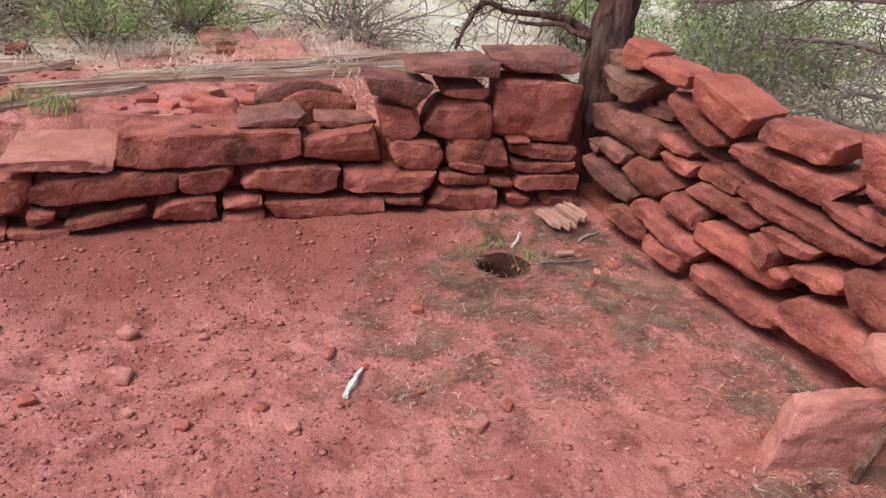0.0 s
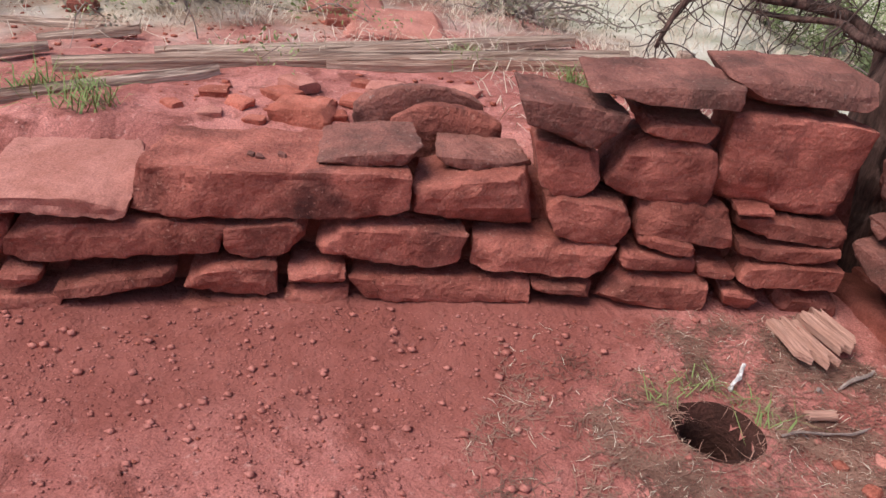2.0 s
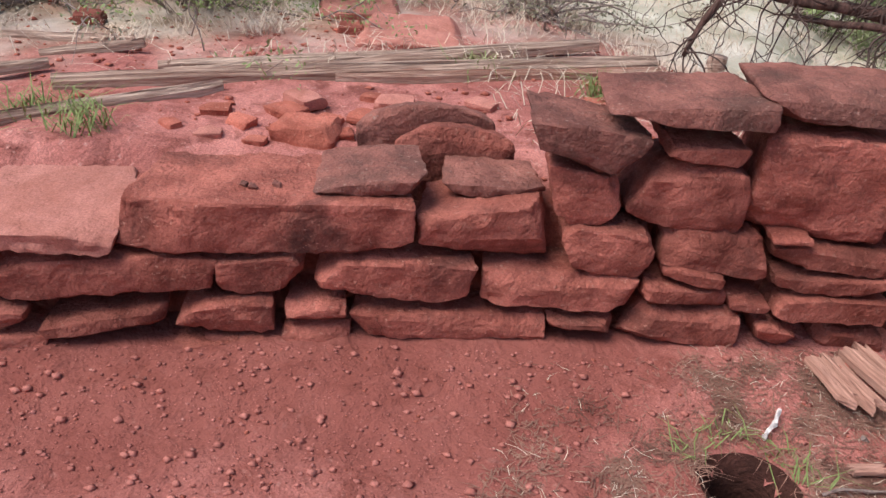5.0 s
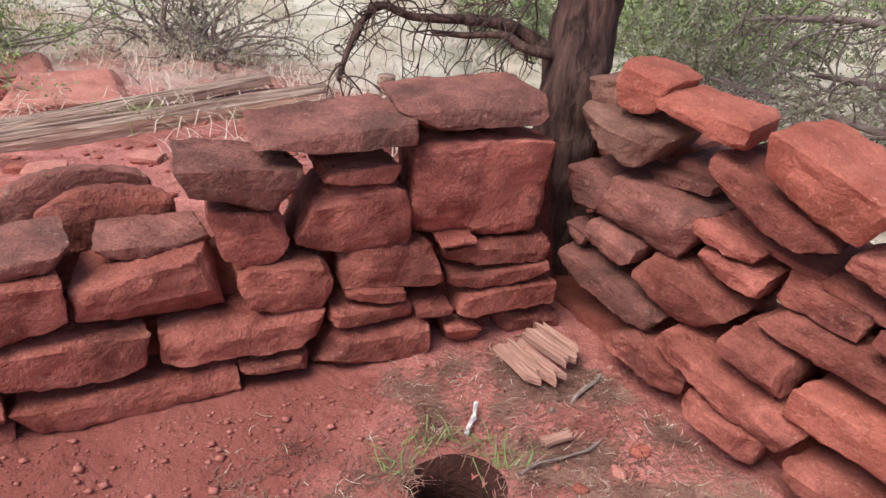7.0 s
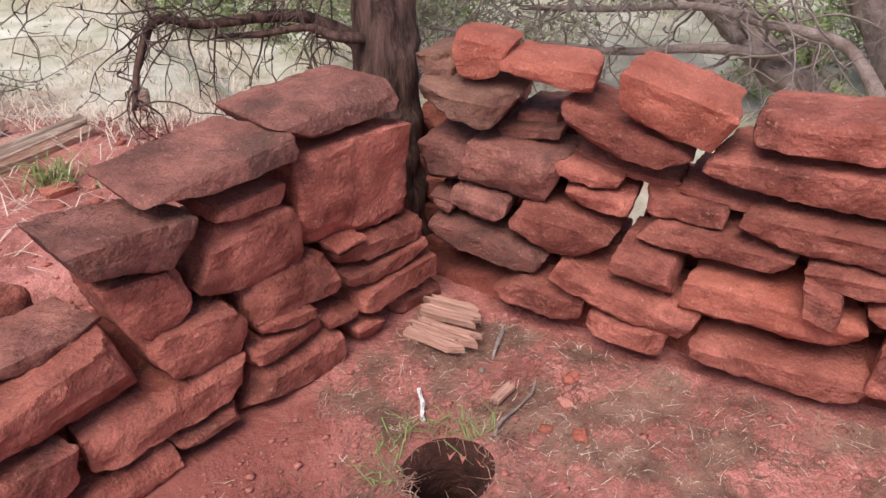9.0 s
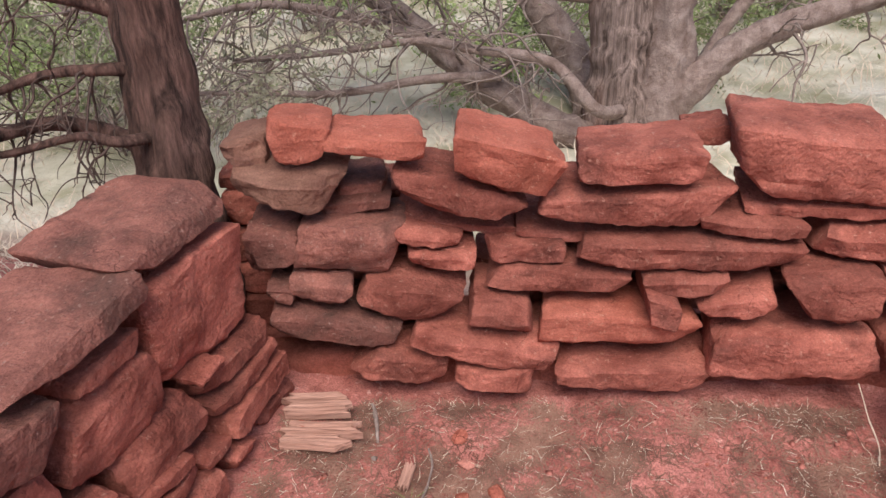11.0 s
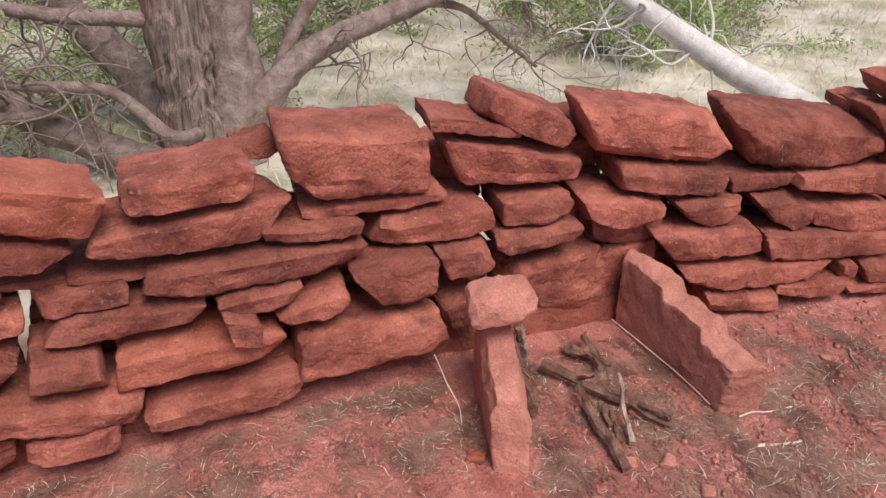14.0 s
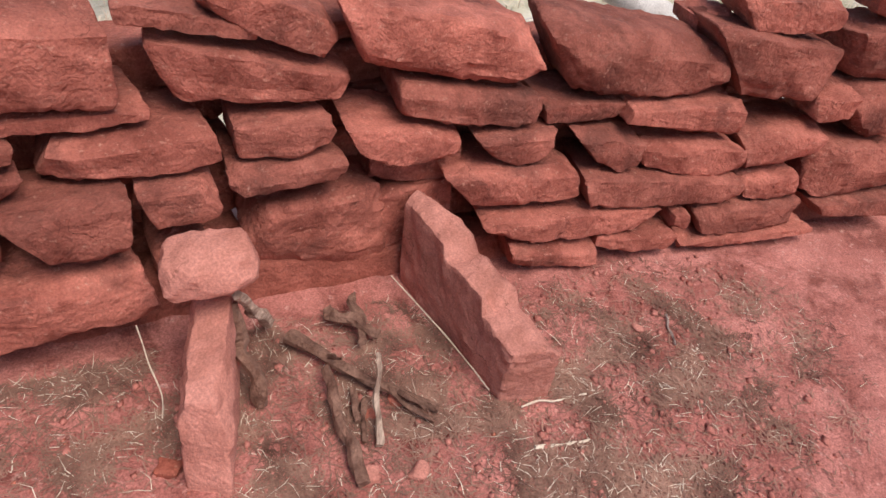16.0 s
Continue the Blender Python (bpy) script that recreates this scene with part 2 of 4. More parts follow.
def tube(path, radii, sides=8, seed=0, lumpy=0.12, flutes=0):
    """Verts and faces of a limb along path, with its radius at each point; the path is smoothed."""
    pts = [Vector(p) for p in path]
    fine, rad = [], []
    for i in range(len(pts) - 1):
        a, b, c, d = pts[max(i - 1, 0)], pts[i], pts[i + 1], pts[min(i + 2, len(pts) - 1)]
        steps = 12 if flutes else 5
        for j in range(steps):
            t = j / steps
            fine.append(0.5 * ((2 * b) + (c - a) * t + (2 * a - 5 * b + 4 * c - d) * t * t + (3 * b - a - 3 * c + d) * t ** 3))
            rad.append(radii[i] + (radii[i + 1] - radii[i]) * t)
    fine.append(pts[-1])
    rad.append(radii[-1])
    verts, faces = [], []
    side = None
    for i, c in enumerate(fine):
        ahead = (fine[min(i + 1, len(fine) - 1)] - fine[max(i - 1, 0)]).normalized()
        if side is None:
            side = ahead.orthogonal().normalized()
        side = (side - ahead * side.dot(ahead)).normalized()
        up = ahead.cross(side)
        for k in range(sides):
            an = 2 * math.pi * k / sides
            w = 1 + lumpy * noise.noise(Vector((math.cos(an) * 1.5 + seed, math.sin(an) * 1.5, i * 0.35)))
            if flutes:
                ridge = noise.noise(Vector((math.cos(an) * flutes + seed, math.sin(an) * flutes, i * 0.16)))
                w += 0.07 * math.sin(an * 5 + noise.noise(Vector((i * 0.05, seed, 0))) * 3) + 0.09 * (0.5 - abs(ridge) * 2)
            verts.append(c + (side * math.cos(an) + up * math.sin(an)) * rad[i] * w)
    for i in range(len(fine) - 1):
        for k in range(sides):
            faces.append((i * sides + k, i * sides + (k + 1) % sides, (i + 1) * sides + (k + 1) % sides, (i + 1) * sides + k))
    faces.append(tuple(range(sides))[::-1])
    faces.append(tuple((len(fine) - 1) * sides + k for k in range(sides)))
    return verts, faces


class Pile:
    """Collects pieces into one mesh."""
    def __init__(self):
        self.v, self.f = [], []

    def add(self, vf):
        n = len(self.v)
        self.v += list(vf[0])
        self.f += [tuple(i + n for i in f) for f in vf[1]]

    def mesh(self, name, mat, smooth=True):
        return mesh_of(name, self.v, self.f, mat, smooth)


def crooked(start, way, length, r, bend=0.35, droop=0.0, n=5):
    p, w, out = Vector(start), Vector(way).normalized(), [Vector(start)]
    for _ in range(n):
        w = (w + Vector(r.normal(size=3)) * bend * 0.5 + Vector((0, 0, -droop))).normalized()
        p = p + w * length / n
        out.append(p.copy())
    return out


def spray(pile, path, r, count, length, radius, droop=0.05, bend=0.6, depth=1, outward=None):
    """Side twigs along a limb, and their own twigs."""
    for _ in range(count):
        i = r.randint(len(path) // 3, len(path) - 1) if len(path) > 3 else 0
        t = r.rand()
        p = Vector(path[i]).lerp(Vector(path[i + 1 if i + 1 < len(path) else i]), t)
        w = Vector(r.normal(size=3)) + (Vector(path[-1]) - Vector(path[0])).normalized() * 0.8
        sub = crooked(p, w, length * r.uniform(0.5, 1.2), r, bend, droop)
        n = len(sub)
        pile.add(tube(sub, [radius * (1 - 0.75 * k / (n - 1)) for k in range(n)], 4, r.randint(999), 0.1))
        if depth:
            spray(pile, sub, r, 3, length * 0.5, radius * 0.55, droop, bend, depth - 1)


def leaf_mesh(name, centres, r, mat, count, size, spread):
    """Many small folded leaf sprigs round the given centres."""
    n = len(centres) * count
    c = np.repeat(np.array(centres), count, axis=0) + r.normal(size=(n, 3)) * np.array(spread)
    a, b = r.normal(size=(n, 3)), r.normal(size=(n, 3))
    a /= np.linalg.norm(a, axis=1, keepdims=True)
    b -= a * np.sum(a * b, axis=1, keepdims=True)
    b /= np.linalg.norm(b, axis=1, keepdims=True)
    s = size * r.uniform(0.5, 1.3, size=(n, 1))
    v = np.stack((c - a * s, c + b * s * 0.35, c + a * s, c - b * s * 0.35), axis=1).reshape(-1, 3)
    f = [(4 * i, 4 * i + 1, 4 * i + 2, 4 * i + 3) for i in range(n)]
    return mesh_of(name, v, f, mat, False)


def straws(name, spots, r, mat, length, width, flat=0.15, bend=0.2):
    """Thin needles or grass blades from the given spots; flat 0: lying, 1: standing."""
    verts, faces = [], []
    for x, y, z in spots:
        an = r.uniform(0, 2 * math.pi)
        el = r.normal() * 0.12 + flat * math.pi / 2 * r.uniform(0.5, 1.1)
        ln = length * r.uniform(0.4, 1.3)
        w = Vector((math.cos(an) * math.cos(el), math.sin(an) * math.cos(el), abs(math.sin(el))))
        s = Vector((-math.sin(an), math.cos(an), 0.0)) * width
        b = Vector((r.normal(), r.normal(), r.normal() * 0.2 - flat)) * bend * ln
        p0, p1, p2 = Vector((x, y, z)), Vector((x, y, z)) + w * ln * 0.5, Vector((x, y, z)) + w * ln + b
        k = len(verts)
        up = Vector((0, 0, width))
        verts += [p0 - s, p0 + s, p1 - s + up, p1 + s + up, p2]
        faces += [(k, k + 1, k + 3, k + 2), (k + 2, k + 3, k + 4)]
    return mesh_of(name, verts, faces, mat, False)


# ---------------------------------------------------------------- plan
def base_a(x):
    """Wall A, slightly bowed: foot of its face at x, and its heading (degrees)."""
    return Vector((x, 3.509 + 0.336 * x - 0.032 * x * x, 0)), math.degrees(math.atan2(0.336 - 0.064 * x, 1))


def base_b(y):
    """Wall B, slightly bowed: foot of its face at y, and its heading."""
    return Vector((2.3375 - 0.2315 * y - 0.0621 * y * y, y, 0)), math.degrees(math.atan2(-1, 0.2315 + 0.1242 * y))


BATTER = {"A": 0.198, "B": 0.30}
BASE = {"A": base_a, "B": base_b}
HOLE = (0.30, 3.13)


def smooth(a, b, x):
    t = min(max((x - a) / (b - a), 0.0), 1.0)
    return t * t * (3 - 2 * t)


def ground_z(x, y):
    """Height of the ground: trodden floor inside, banked up behind wall A, falling away behind wall B, a slope to the north-west."""
    z = 0.0
    z += 0.05 * smooth(2.7, 3.5, y - 0.33 * x) * smooth(1.6, 0.6, x)
    z += 0.04 * smooth(3.15, 3.5, y - 0.33 * x) * smooth(0.9, 0.3, x)
    z += 0.02 * smooth(-0.8, -1.8, x) - 0.03 * smooth(0.4, 1.2, x) * smooth(2.6, 1.6, y)
    behind_a = smooth(3.75, 4.15, y - 0.33 * x) * smooth(1.1, 0.5, x)
    z += behind_a * 0.29
    xb = 2.3375 - 0.2315 * y - 0.0621 * y * y
    z -= smooth(xb + 0.25, xb + 1.4, x) * 0.2 * smooth(-3, 0, y)
    hill = max(y * 0.8 - x * 0.55 - 4.6, 0.0)
    z += 0.11 * hill * smooth(0, 6, hill) + 0.05 * min(hill, 20) ** 1.2 * smooth(2, 12, hill)
    d = math.hypot(x - 1, y - 2)
    z += 0.02 * max(d - 9, 0) ** 1.25 * (0.6 + 0.4 * noise.noise(Vector((x * 0.05, y * 0.05, 3))))
    z += 0.018 * noise.noise(Vector((x * 1.9, y * 1.9, 0))) + 0.010 * noise.noise(Vector((x * 4.5, y * 4.5, 1)))*smooth(9, 5, d)
    fade = smooth(-3.6, -2.3, x) * smooth(3.6, 2.4, x) * smooth(-0.4, 0.7, y) * smooth(5.0, 4.0, y)
    if fade > 0:
        z += fade * 0.010 * noise.noise(Vector((x * 9, y * 9, 12))) + fade * 0.007 * noise.noise(Vector((x * 15, y * 15, 2))) + fade * 0.004 * noise.noise(Vector((x * 34, y * 34, 7)))
    h = math.hypot(x - HOLE[0], (y - HOLE[1]) * 1.15)
    z += 0.02 * math.exp(-((h - 0.14) / 0.05) ** 2) - 0.03 * smooth(0.11, 0.08, h)
    return z


def spaced(fine, near0, near1, far):
    a = list(np.arange(near0, near1 + 1e-6, fine))
    step, p = fine, near1
    up = []
    while p < far:
        step *= 1.18
        p += step
        up.append(p)
    step, p, down = fine, near0, []
    while p > -far:
        step *= 1.18
        p -= step
        down.append(p)
    return down[::-1] + a + up


def build_ground():
    xs, ys = spaced(0.024, -2.2, 2.4, 400), spaced(0.024, 0.7, 4.0, 400)
    verts = [(x, y, ground_z(x, y)) for y in ys for x in xs]
    n = len(xs)
    faces = [(j * n + i, j * n + i + 1, (j + 1) * n + i + 1, (j + 1) * n + i) for j in range(len(ys) - 1) for i in range(n - 1)]
    faces = [f for f in faces if math.hypot(sum(verts[i][0] for i in f) / 4 - HOLE[0], (sum(verts[i][1] for i in f) / 4 - HOLE[1]) * 1.15) > 0.100]
    mat = SOIL.copy()
    mat.name = "red_soil_to_dry_grass"
    nt = mat.node_tree
    n_, l = nt.nodes, nt.links
    bsdf = n_["Principled BSDF"]
    col = bsdf.inputs["Base Color"].links[0].from_socket
    geo = n_.new("ShaderNodeNewGeometry")
    sep = n_.new("ShaderNodeSeparateXYZ")
    l.new(geo.outputs["Position"], sep.inputs[0])

    def m(op, a, b):
        x = n_.new("ShaderNodeMath")
        x.operation = op
        for sock, v in zip(x.inputs, (a, b)):
            if isinstance(v, float):
                sock.default_value = v
            else:
                l.new(v, sock)
        return x.outputs[0]
    t = n_.new("ShaderNodeTexNoise")
    t.inputs["Scale"].default_value, t.inputs["Detail"].default_value = 1.3, 7.0
    l.new(geo.outputs["Position"], t.inputs["Vector"])
    wav = m("MULTIPLY", m("SUBTRACT", t.outputs["Fac"], 0.5), 2.6)
    north = m("SUBTRACT", m("SUBTRACT", sep.outputs[1], m("MULTIPLY", sep.outputs[0], -0.3)), 5.5)
    east = m("SUBTRACT", m("ADD", sep.outputs[0], m("MULTIPLY", sep.outputs[1], 0.45)), 3.2)
    west = m("MULTIPLY", m("SUBTRACT", m("MULTIPLY", sep.outputs[1], 0.9), m("ADD", sep.outputs[0], 6.3)), 0.8)
    fac = m("ADD", m("MAXIMUM", m("MAXIMUM", north, east), m("MINIMUM", west, 0.5)), wav)
    r = n_.new("ShaderNodeMapRange")
    r.inputs["From Min"].default_value, r.inputs["From Max"].default_value = -0.3, 0.9
    l.new(fac, r.inputs["Value"])
    # soil grows darker towards the north wall's foot, with a ragged edge, fading eastward
    near_wall = m("SUBTRACT", m("SUBTRACT", sep.outputs[1], m("MULTIPLY", sep.outputs[0], 0.28)), 2.88)
    near_wall = m("ADD", near_wall, m("MULTIPLY", m("SUBTRACT", t.outputs["Fac"], 0.5), 1.3))
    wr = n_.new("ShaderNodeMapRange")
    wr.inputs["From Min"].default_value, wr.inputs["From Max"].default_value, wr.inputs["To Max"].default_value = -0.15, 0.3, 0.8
    l.new(near_wall, wr.inputs["Value"])
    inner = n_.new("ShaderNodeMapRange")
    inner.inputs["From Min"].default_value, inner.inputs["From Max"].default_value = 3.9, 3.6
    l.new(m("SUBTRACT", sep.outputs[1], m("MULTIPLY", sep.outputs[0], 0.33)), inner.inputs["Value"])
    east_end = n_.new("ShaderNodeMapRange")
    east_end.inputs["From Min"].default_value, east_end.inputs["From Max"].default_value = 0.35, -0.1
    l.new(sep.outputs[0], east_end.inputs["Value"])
    foot_mix = n_.new("ShaderNodeMix")
    foot_mix.data_type = "RGBA"
    l.new(m("MULTIPLY", m("MULTIPLY", wr.outputs[0], inner.outputs[0]), east_end.outputs[0]), foot_mix.inputs[0])
    l.new(col, foot_mix.inputs[6])
    foot_mix.inputs[7].default_value = (0.235, 0.072, 0.056, 1)
    col = foot_mix.outputs[2]
    t2 = n_.new("ShaderNodeTexNoise")
    t2.inputs["Scale"].default_value, t2.inputs["Detail"].default_value = 2.6, 9.0
    l.new(geo.outputs["Position"], t2.inputs["Vector"])
    ramp = n_.new("ShaderNodeValToRGB")
    ramp.color_ramp.elements[0].position, ramp.color_ramp.elements[0].color = 0.36, (0.40, 0.38, 0.26, 1)
    ramp.color_ramp.elements[1].position, ramp.color_ramp.elements[1].color = 0.66, (0.78, 0.74, 0.64, 1)
    l.new(t2.outputs["Fac"], ramp.inputs[0])
    mx = n_.new("ShaderNodeMix")
    mx.data_type = "RGBA"
    l.new(r.outputs[0], mx.inputs[0])
    l.new(col, mx.inputs[6])
    l.new(ramp.outputs[0], mx.inputs[7])
    l.new(mx.outputs[2], bsdf.inputs["Base Color"])
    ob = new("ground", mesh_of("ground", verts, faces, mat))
    return tagged(ob, "trodden red soil floor running into dry grass", "ground", kind="structure")


ground = build_ground()


def on(x, y, dz=0.0):
    return Vector((x, y, ground_z(x, y) + dz))


burrow_v, burrow_f = [], []
for i in range(17):
    f = max(i - 2, 0) / 14
    for k in range(28):
        an = 2 * math.pi * k / 28
        rad = (0.122, 0.100, 0.084)[i] if i < 3 else 0.080
        rad *= (1 + 0.10 * noise.noise(Vector((math.cos(an), math.sin(an), f * 3)))) * (1 if i < 16 else 0.02)
        x, y = HOLE[0] + math.cos(an) * rad, HOLE[1] + math.sin(an) * rad * 0.88
        z = ground_z(x, y) + (0.004, 0.006, -0.02)[i] if i < 3 else ground_z(*HOLE) - 0.04 - 0.62 * f
        burrow_v.append((x, y + 0.42 * f * f, z))
for i in range(16):
    for k in range(28):
        burrow_f.append((i * 28 + k, i * 28 + (k + 1) % 28, (i + 1) * 28 + (k + 1) % 28, (i + 1) * 28 + k))
# the shaft's darkness is painted on, not left to its depth
burrow = tagged(new("burrow", mesh_of("burrow", burrow_v, burrow_f, BURROW_SHADE)), "animal burrow dug into the red soil", "burrow", kind="structure")


# ---------------------------------------------------------------- walls
def wall_core(which, u0, u1, tops, inset, thick, name, label):
    """The earth and rubble heart of a wall, set back from its face; tops: height along it."""
    n = 60
    verts, faces = [], []
    cols = 10
    for i in range(n + 1):
        u = u0 + (u1 - u0) * i / n
        p, head = BASE[which](u)
        inw = Vector((-math.sin(radians(head)), math.cos(radians(head)), 0))
        top = np.interp(i / n, [k / (len(tops) - 1) for k in range(len(tops))], tops)
        top *= 1 + 0.06 * noise.noise(Vector((u * 7, 0, 4)))
        ring = []
        for k in range(cols + 1):
            z = -0.12 + (top + 0.12) * k / cols
            ring.append(p + inw * (inset + BATTER[which] * 1.02 * z + 0.02 * noise.noise(Vector((u * 9, z * 9, 5)))) + Vector((0, 0, z)))
        for k in range(cols, -1, -1):
            z = -0.12 + (top + 0.12) * k / cols
            ring.append(p + inw * (thick + BATTER[which] * top * 0.6 + 0.015 * noise.noise(Vector((u * 8, z * 8, 9)))) + Vector((0, 0, z)))
        verts += ring
    m = 2 * (cols + 1)
    for i in range(n):
        for k in range(m - 1):
            faces.append((i * m + k, (i + 1) * m + k, (i + 1) * m + k + 1, i * m + k + 1))
    faces.append(tuple(range(m)))
    faces.append(tuple(n * m + k for k in range(m))[::-1])
    ob = new(name, mesh_of(name, verts, faces, M["earth"]))
    return tagged(ob, label, "stone wall", kind="structure")


wall_north = wall_core("A", -2.6, 0.72, (0.26, 0.27, 0.3, 0.34, 0.36, 0.36, 0.42, 0.55, 0.6), 0.15, 0.30, "wall_north",
                       "low ruined wall of red sandstone blocks set in earth")
wall_east = wall_core("B", 3.95, -0.7, (0.1, 0.12, 0.12, 0.1, 0.05, 0.03, 0.05, 0.05, 0.05), 0.13, 0.30, "wall_east",
                      "dry-stacked wall of flat red sandstone slabs")
WALLS = {"A": wall_north, "B": wall_east}
SEED = [100]


def stone(which, u, z, w, h, d=0.26, tilt=0.0, taper=1.0, ll=0.0, lr=0.0, out=0.0, mat="red", label="", rounding=None, chips=12, strata=1.0, grow=1.045):
    """One block laid in a wall: its middle on the wall's face at u and height z, its size, tilt and how its ends lean."""
    SEED[0] += 1
    p, head = BASE[which](u)
    hd = radians(head)
    inw = Vector((-math.sin(hd), math.cos(hd), 0))
    p = p + inw * (BATTER[which] * z - out - 0.012) + Vector((0, 0, z))
    if rounding is None:
        rounding = rand(SEED[0] + 7).uniform(0.05, 0.15)
    me = rock(w * grow, h * (grow + 0.02), d, M[mat], SEED[0], taper, ll, lr, rounding, chips, strata=strata)
    ob = part("stone", me, WALLS[which], label)
    ob.matrix_world = pose(p.x, p.y, p.z, 0, 0, head) @ pose(0, 0, 0, 0, -tilt, 0)
    return ob


def dome(ob, w, k=0.45):
    """Rounds the top of a standing slab into a hump."""
    for v in ob.data.vertices:
        if v.co.z > 0:
            v.co.z *= 1 - k * min(abs(v.co.x) / w * 2, 1) ** 2
    return ob


stone("A", -1.480, 0.394, 0.409, 0.049, 0.42, -2.4, 1.56, -0.01, 0.07, out=0.03, mat="pale", label="flat pink sandstone slab", rounding=0.1, chips=5)
stone("A", -0.936, 0.422, 0.728, 0.137, 0.34, -0.0, 0.87, 0.04, 0.01, out=0.02, label="long squared red sandstone slab", rounding=0.07, chips=4)
stone("A", -0.702, 0.508, 0.267, 0.058, 0.24, 2.9, 1.40, -0.03, 0.29, out=-0.01, mat="dark", rounding=0.22, chips=16)
stone("A", -0.377, 0.476, 0.264, 0.034, 0.2, -1.5, 0.57, -0.18, -0.05, out=-0.08, mat="dark")
stone("A", -0.409, 0.395, 0.343, 0.133, 0.26, 0.9, 2.12, -0.01, 0.00)
stone("A", -0.161, 0.486, 0.179, 0.144, 0.26, -4.8, 0.81, -0.30, -0.13, out=-0.02)
stone("A", -0.183, 0.637, 0.256, 0.112, 0.24, -11.5, 1.37, -0.26, 0.27, out=0.03, mat="dark")
dome(stone("A", -0.470, 0.435, 0.345, 0.270, 0.09, -0.5, 0.88, -0.01, -0.04, out=-0.3, chips=3, rounding=0.2), 0.345, 0.3)
dome(stone("A", -0.545, 0.450, 0.410, 0.300, 0.09, 0.6, 1.03, 0.02, -0.02, out=-0.4, mat="dark", chips=3, rounding=0.2), 0.410, 0.36)
stone("A", -0.641, 0.267, 0.413, 0.116, 0.26, -5.1, 1.46, -0.04, 0.06)
stone("A", -0.215, 0.236, 0.410, 0.114, 0.26, -3.6, 1.17, -0.02, 0.04)
stone("A", -0.961, 0.283, 0.220, 0.113, 0.26, 1.4, 0.98, 0.02, 0.14)
stone("A", -1.333, 0.278, 0.547, 0.119, 0.26, 0.4, 0.94, 0.07, 0.08)
stone("A", -1.672, 0.273, 0.179, 0.153, 0.26, 5.9, 0.58, 0.11, 0.26)
stone("A", -1.050, 0.165, 0.244, 0.089, 0.26, 1.1, 1.41, 0.13, 0.01)
stone("A", -0.829, 0.173, 0.159, 0.058, 0.26, 2.0, 1.00, -0.01, 0.03)
stone("A", -0.487, 0.135, 0.499, 0.070, 0.26, -0.8, 0.78, -0.11, 0.02)
stone("A", -1.342, 0.146, 0.309, 0.054, 0.26, 5.1, 1.64, -0.00, 0.08)
stone("A", -0.833, 0.090, 0.177, 0.080, 0.26, -2.8, 1.66, 0.07, 0.09)
stone("A", -0.595, 0.044, 0.187, 0.071, 0.26, 3.2, 0.65, -0.12, 0.17)
stone("A", -0.324, 0.054, 0.287, 0.056, 0.26, 2.1, 0.63, -0.04, 0.01)
stone("A", -0.151, 0.137, 0.179, 0.043, 0.26, -3.5, 1.11, -0.08, 0.04)
stone("A", -1.139, 0.065, 0.342, 0.052, 0.26, 1.5, 1.49, -0.03, 0.10)
stone("A", -1.567, 0.180, 0.101, 0.058, 0.26, -3.0, 0.81, -0.00, 0.10)
stone("A", -1.583, 0.102, 0.219, 0.050, 0.26, -1.7, 0.73, -0.01, 0.08)
stone("A", -1.800, 0.116, 0.228, 0.061, 0.26, -0.9, 0.89, 0.04, 0.06)
stone("A", 0.063, 0.725, 0.419, 0.064, 0.32, -0.1, 1.65, -0.08, 0.01, out=0.06, mat="dark", label="weathered dark cap slab", rounding=0.3, chips=18)
stone("A", 0.438, 0.745, 0.415, 0.080, 0.34, -1.4, 0.95, -0.14, 0.16, out=0.04, mat="dark", label="weathered dark cap slab", rounding=0.3, chips=18)
stone("A", 0.108, 0.624, 0.206, 0.050, 0.26, -5.8, 1.64, -0.10, 0.05, out=0.02)
stone("A", 0.102, 0.500, 0.299, 0.182, 0.26, -0.7, 1.16, 0.28, -0.01)
stone("A", 0.439, 0.540, 0.398, 0.286, 0.26, -2.6, 1.09, -0.03, 0.07, label="large smooth upright red boulder", rounding=0.1, chips=5)
stone("A", -0.101, 0.349, 0.238, 0.126, 0.26, -3.6, 1.00, -0.03, 0.15)
stone("A", 0.178, 0.349, 0.280, 0.116, 0.26, -7.3, 1.38, -0.04, -0.17)
stone("A", 0.126, 0.289, 0.159, 0.046, 0.26, -6.7, 0.92, -0.17, -0.01, out=0.01)
stone("A", 0.116, 0.227, 0.236, 0.056, 0.26, -6.7, 1.07, 0.03, -0.05)
stone("A", 0.120, 0.126, 0.325, 0.134, 0.26, -2.5, 0.94, 0.23, -0.10)
stone("A", 0.487, 0.348, 0.331, 0.057, 0.26, -5.9, 1.09, -0.06, 0.10)
stone("A", 0.357, 0.407, 0.102, 0.021, 0.1, -0.8, 1.08, -0.06, 0.07, out=0.02)
stone("A", 0.485, 0.274, 0.292, 0.053, 0.26, 1.7, 0.72, -0.01, 0.08)
stone("A", 0.506, 0.207, 0.299, 0.068, 0.26, -1.4, 1.03, 0.10, 0.05, out=0.02)
stone("A", 0.373, 0.119, 0.111, 0.066, 0.26, -9.2, 1.04, -0.30, -0.20)
stone("A", 0.284, 0.207, 0.103, 0.031, 0.26, -6.8, 1.15, -0.10, 0.06)
stone("A", 0.583, 0.082, 0.192, 0.098, 0.26, -3.6, 1.09, -0.01, -0.03, out=-0.03)
stone("B", 3.689, 0.692, 0.288, 0.103, 0.28, -6.6, 2.17, -0.06, 0.34, out=0.05, mat="tan")
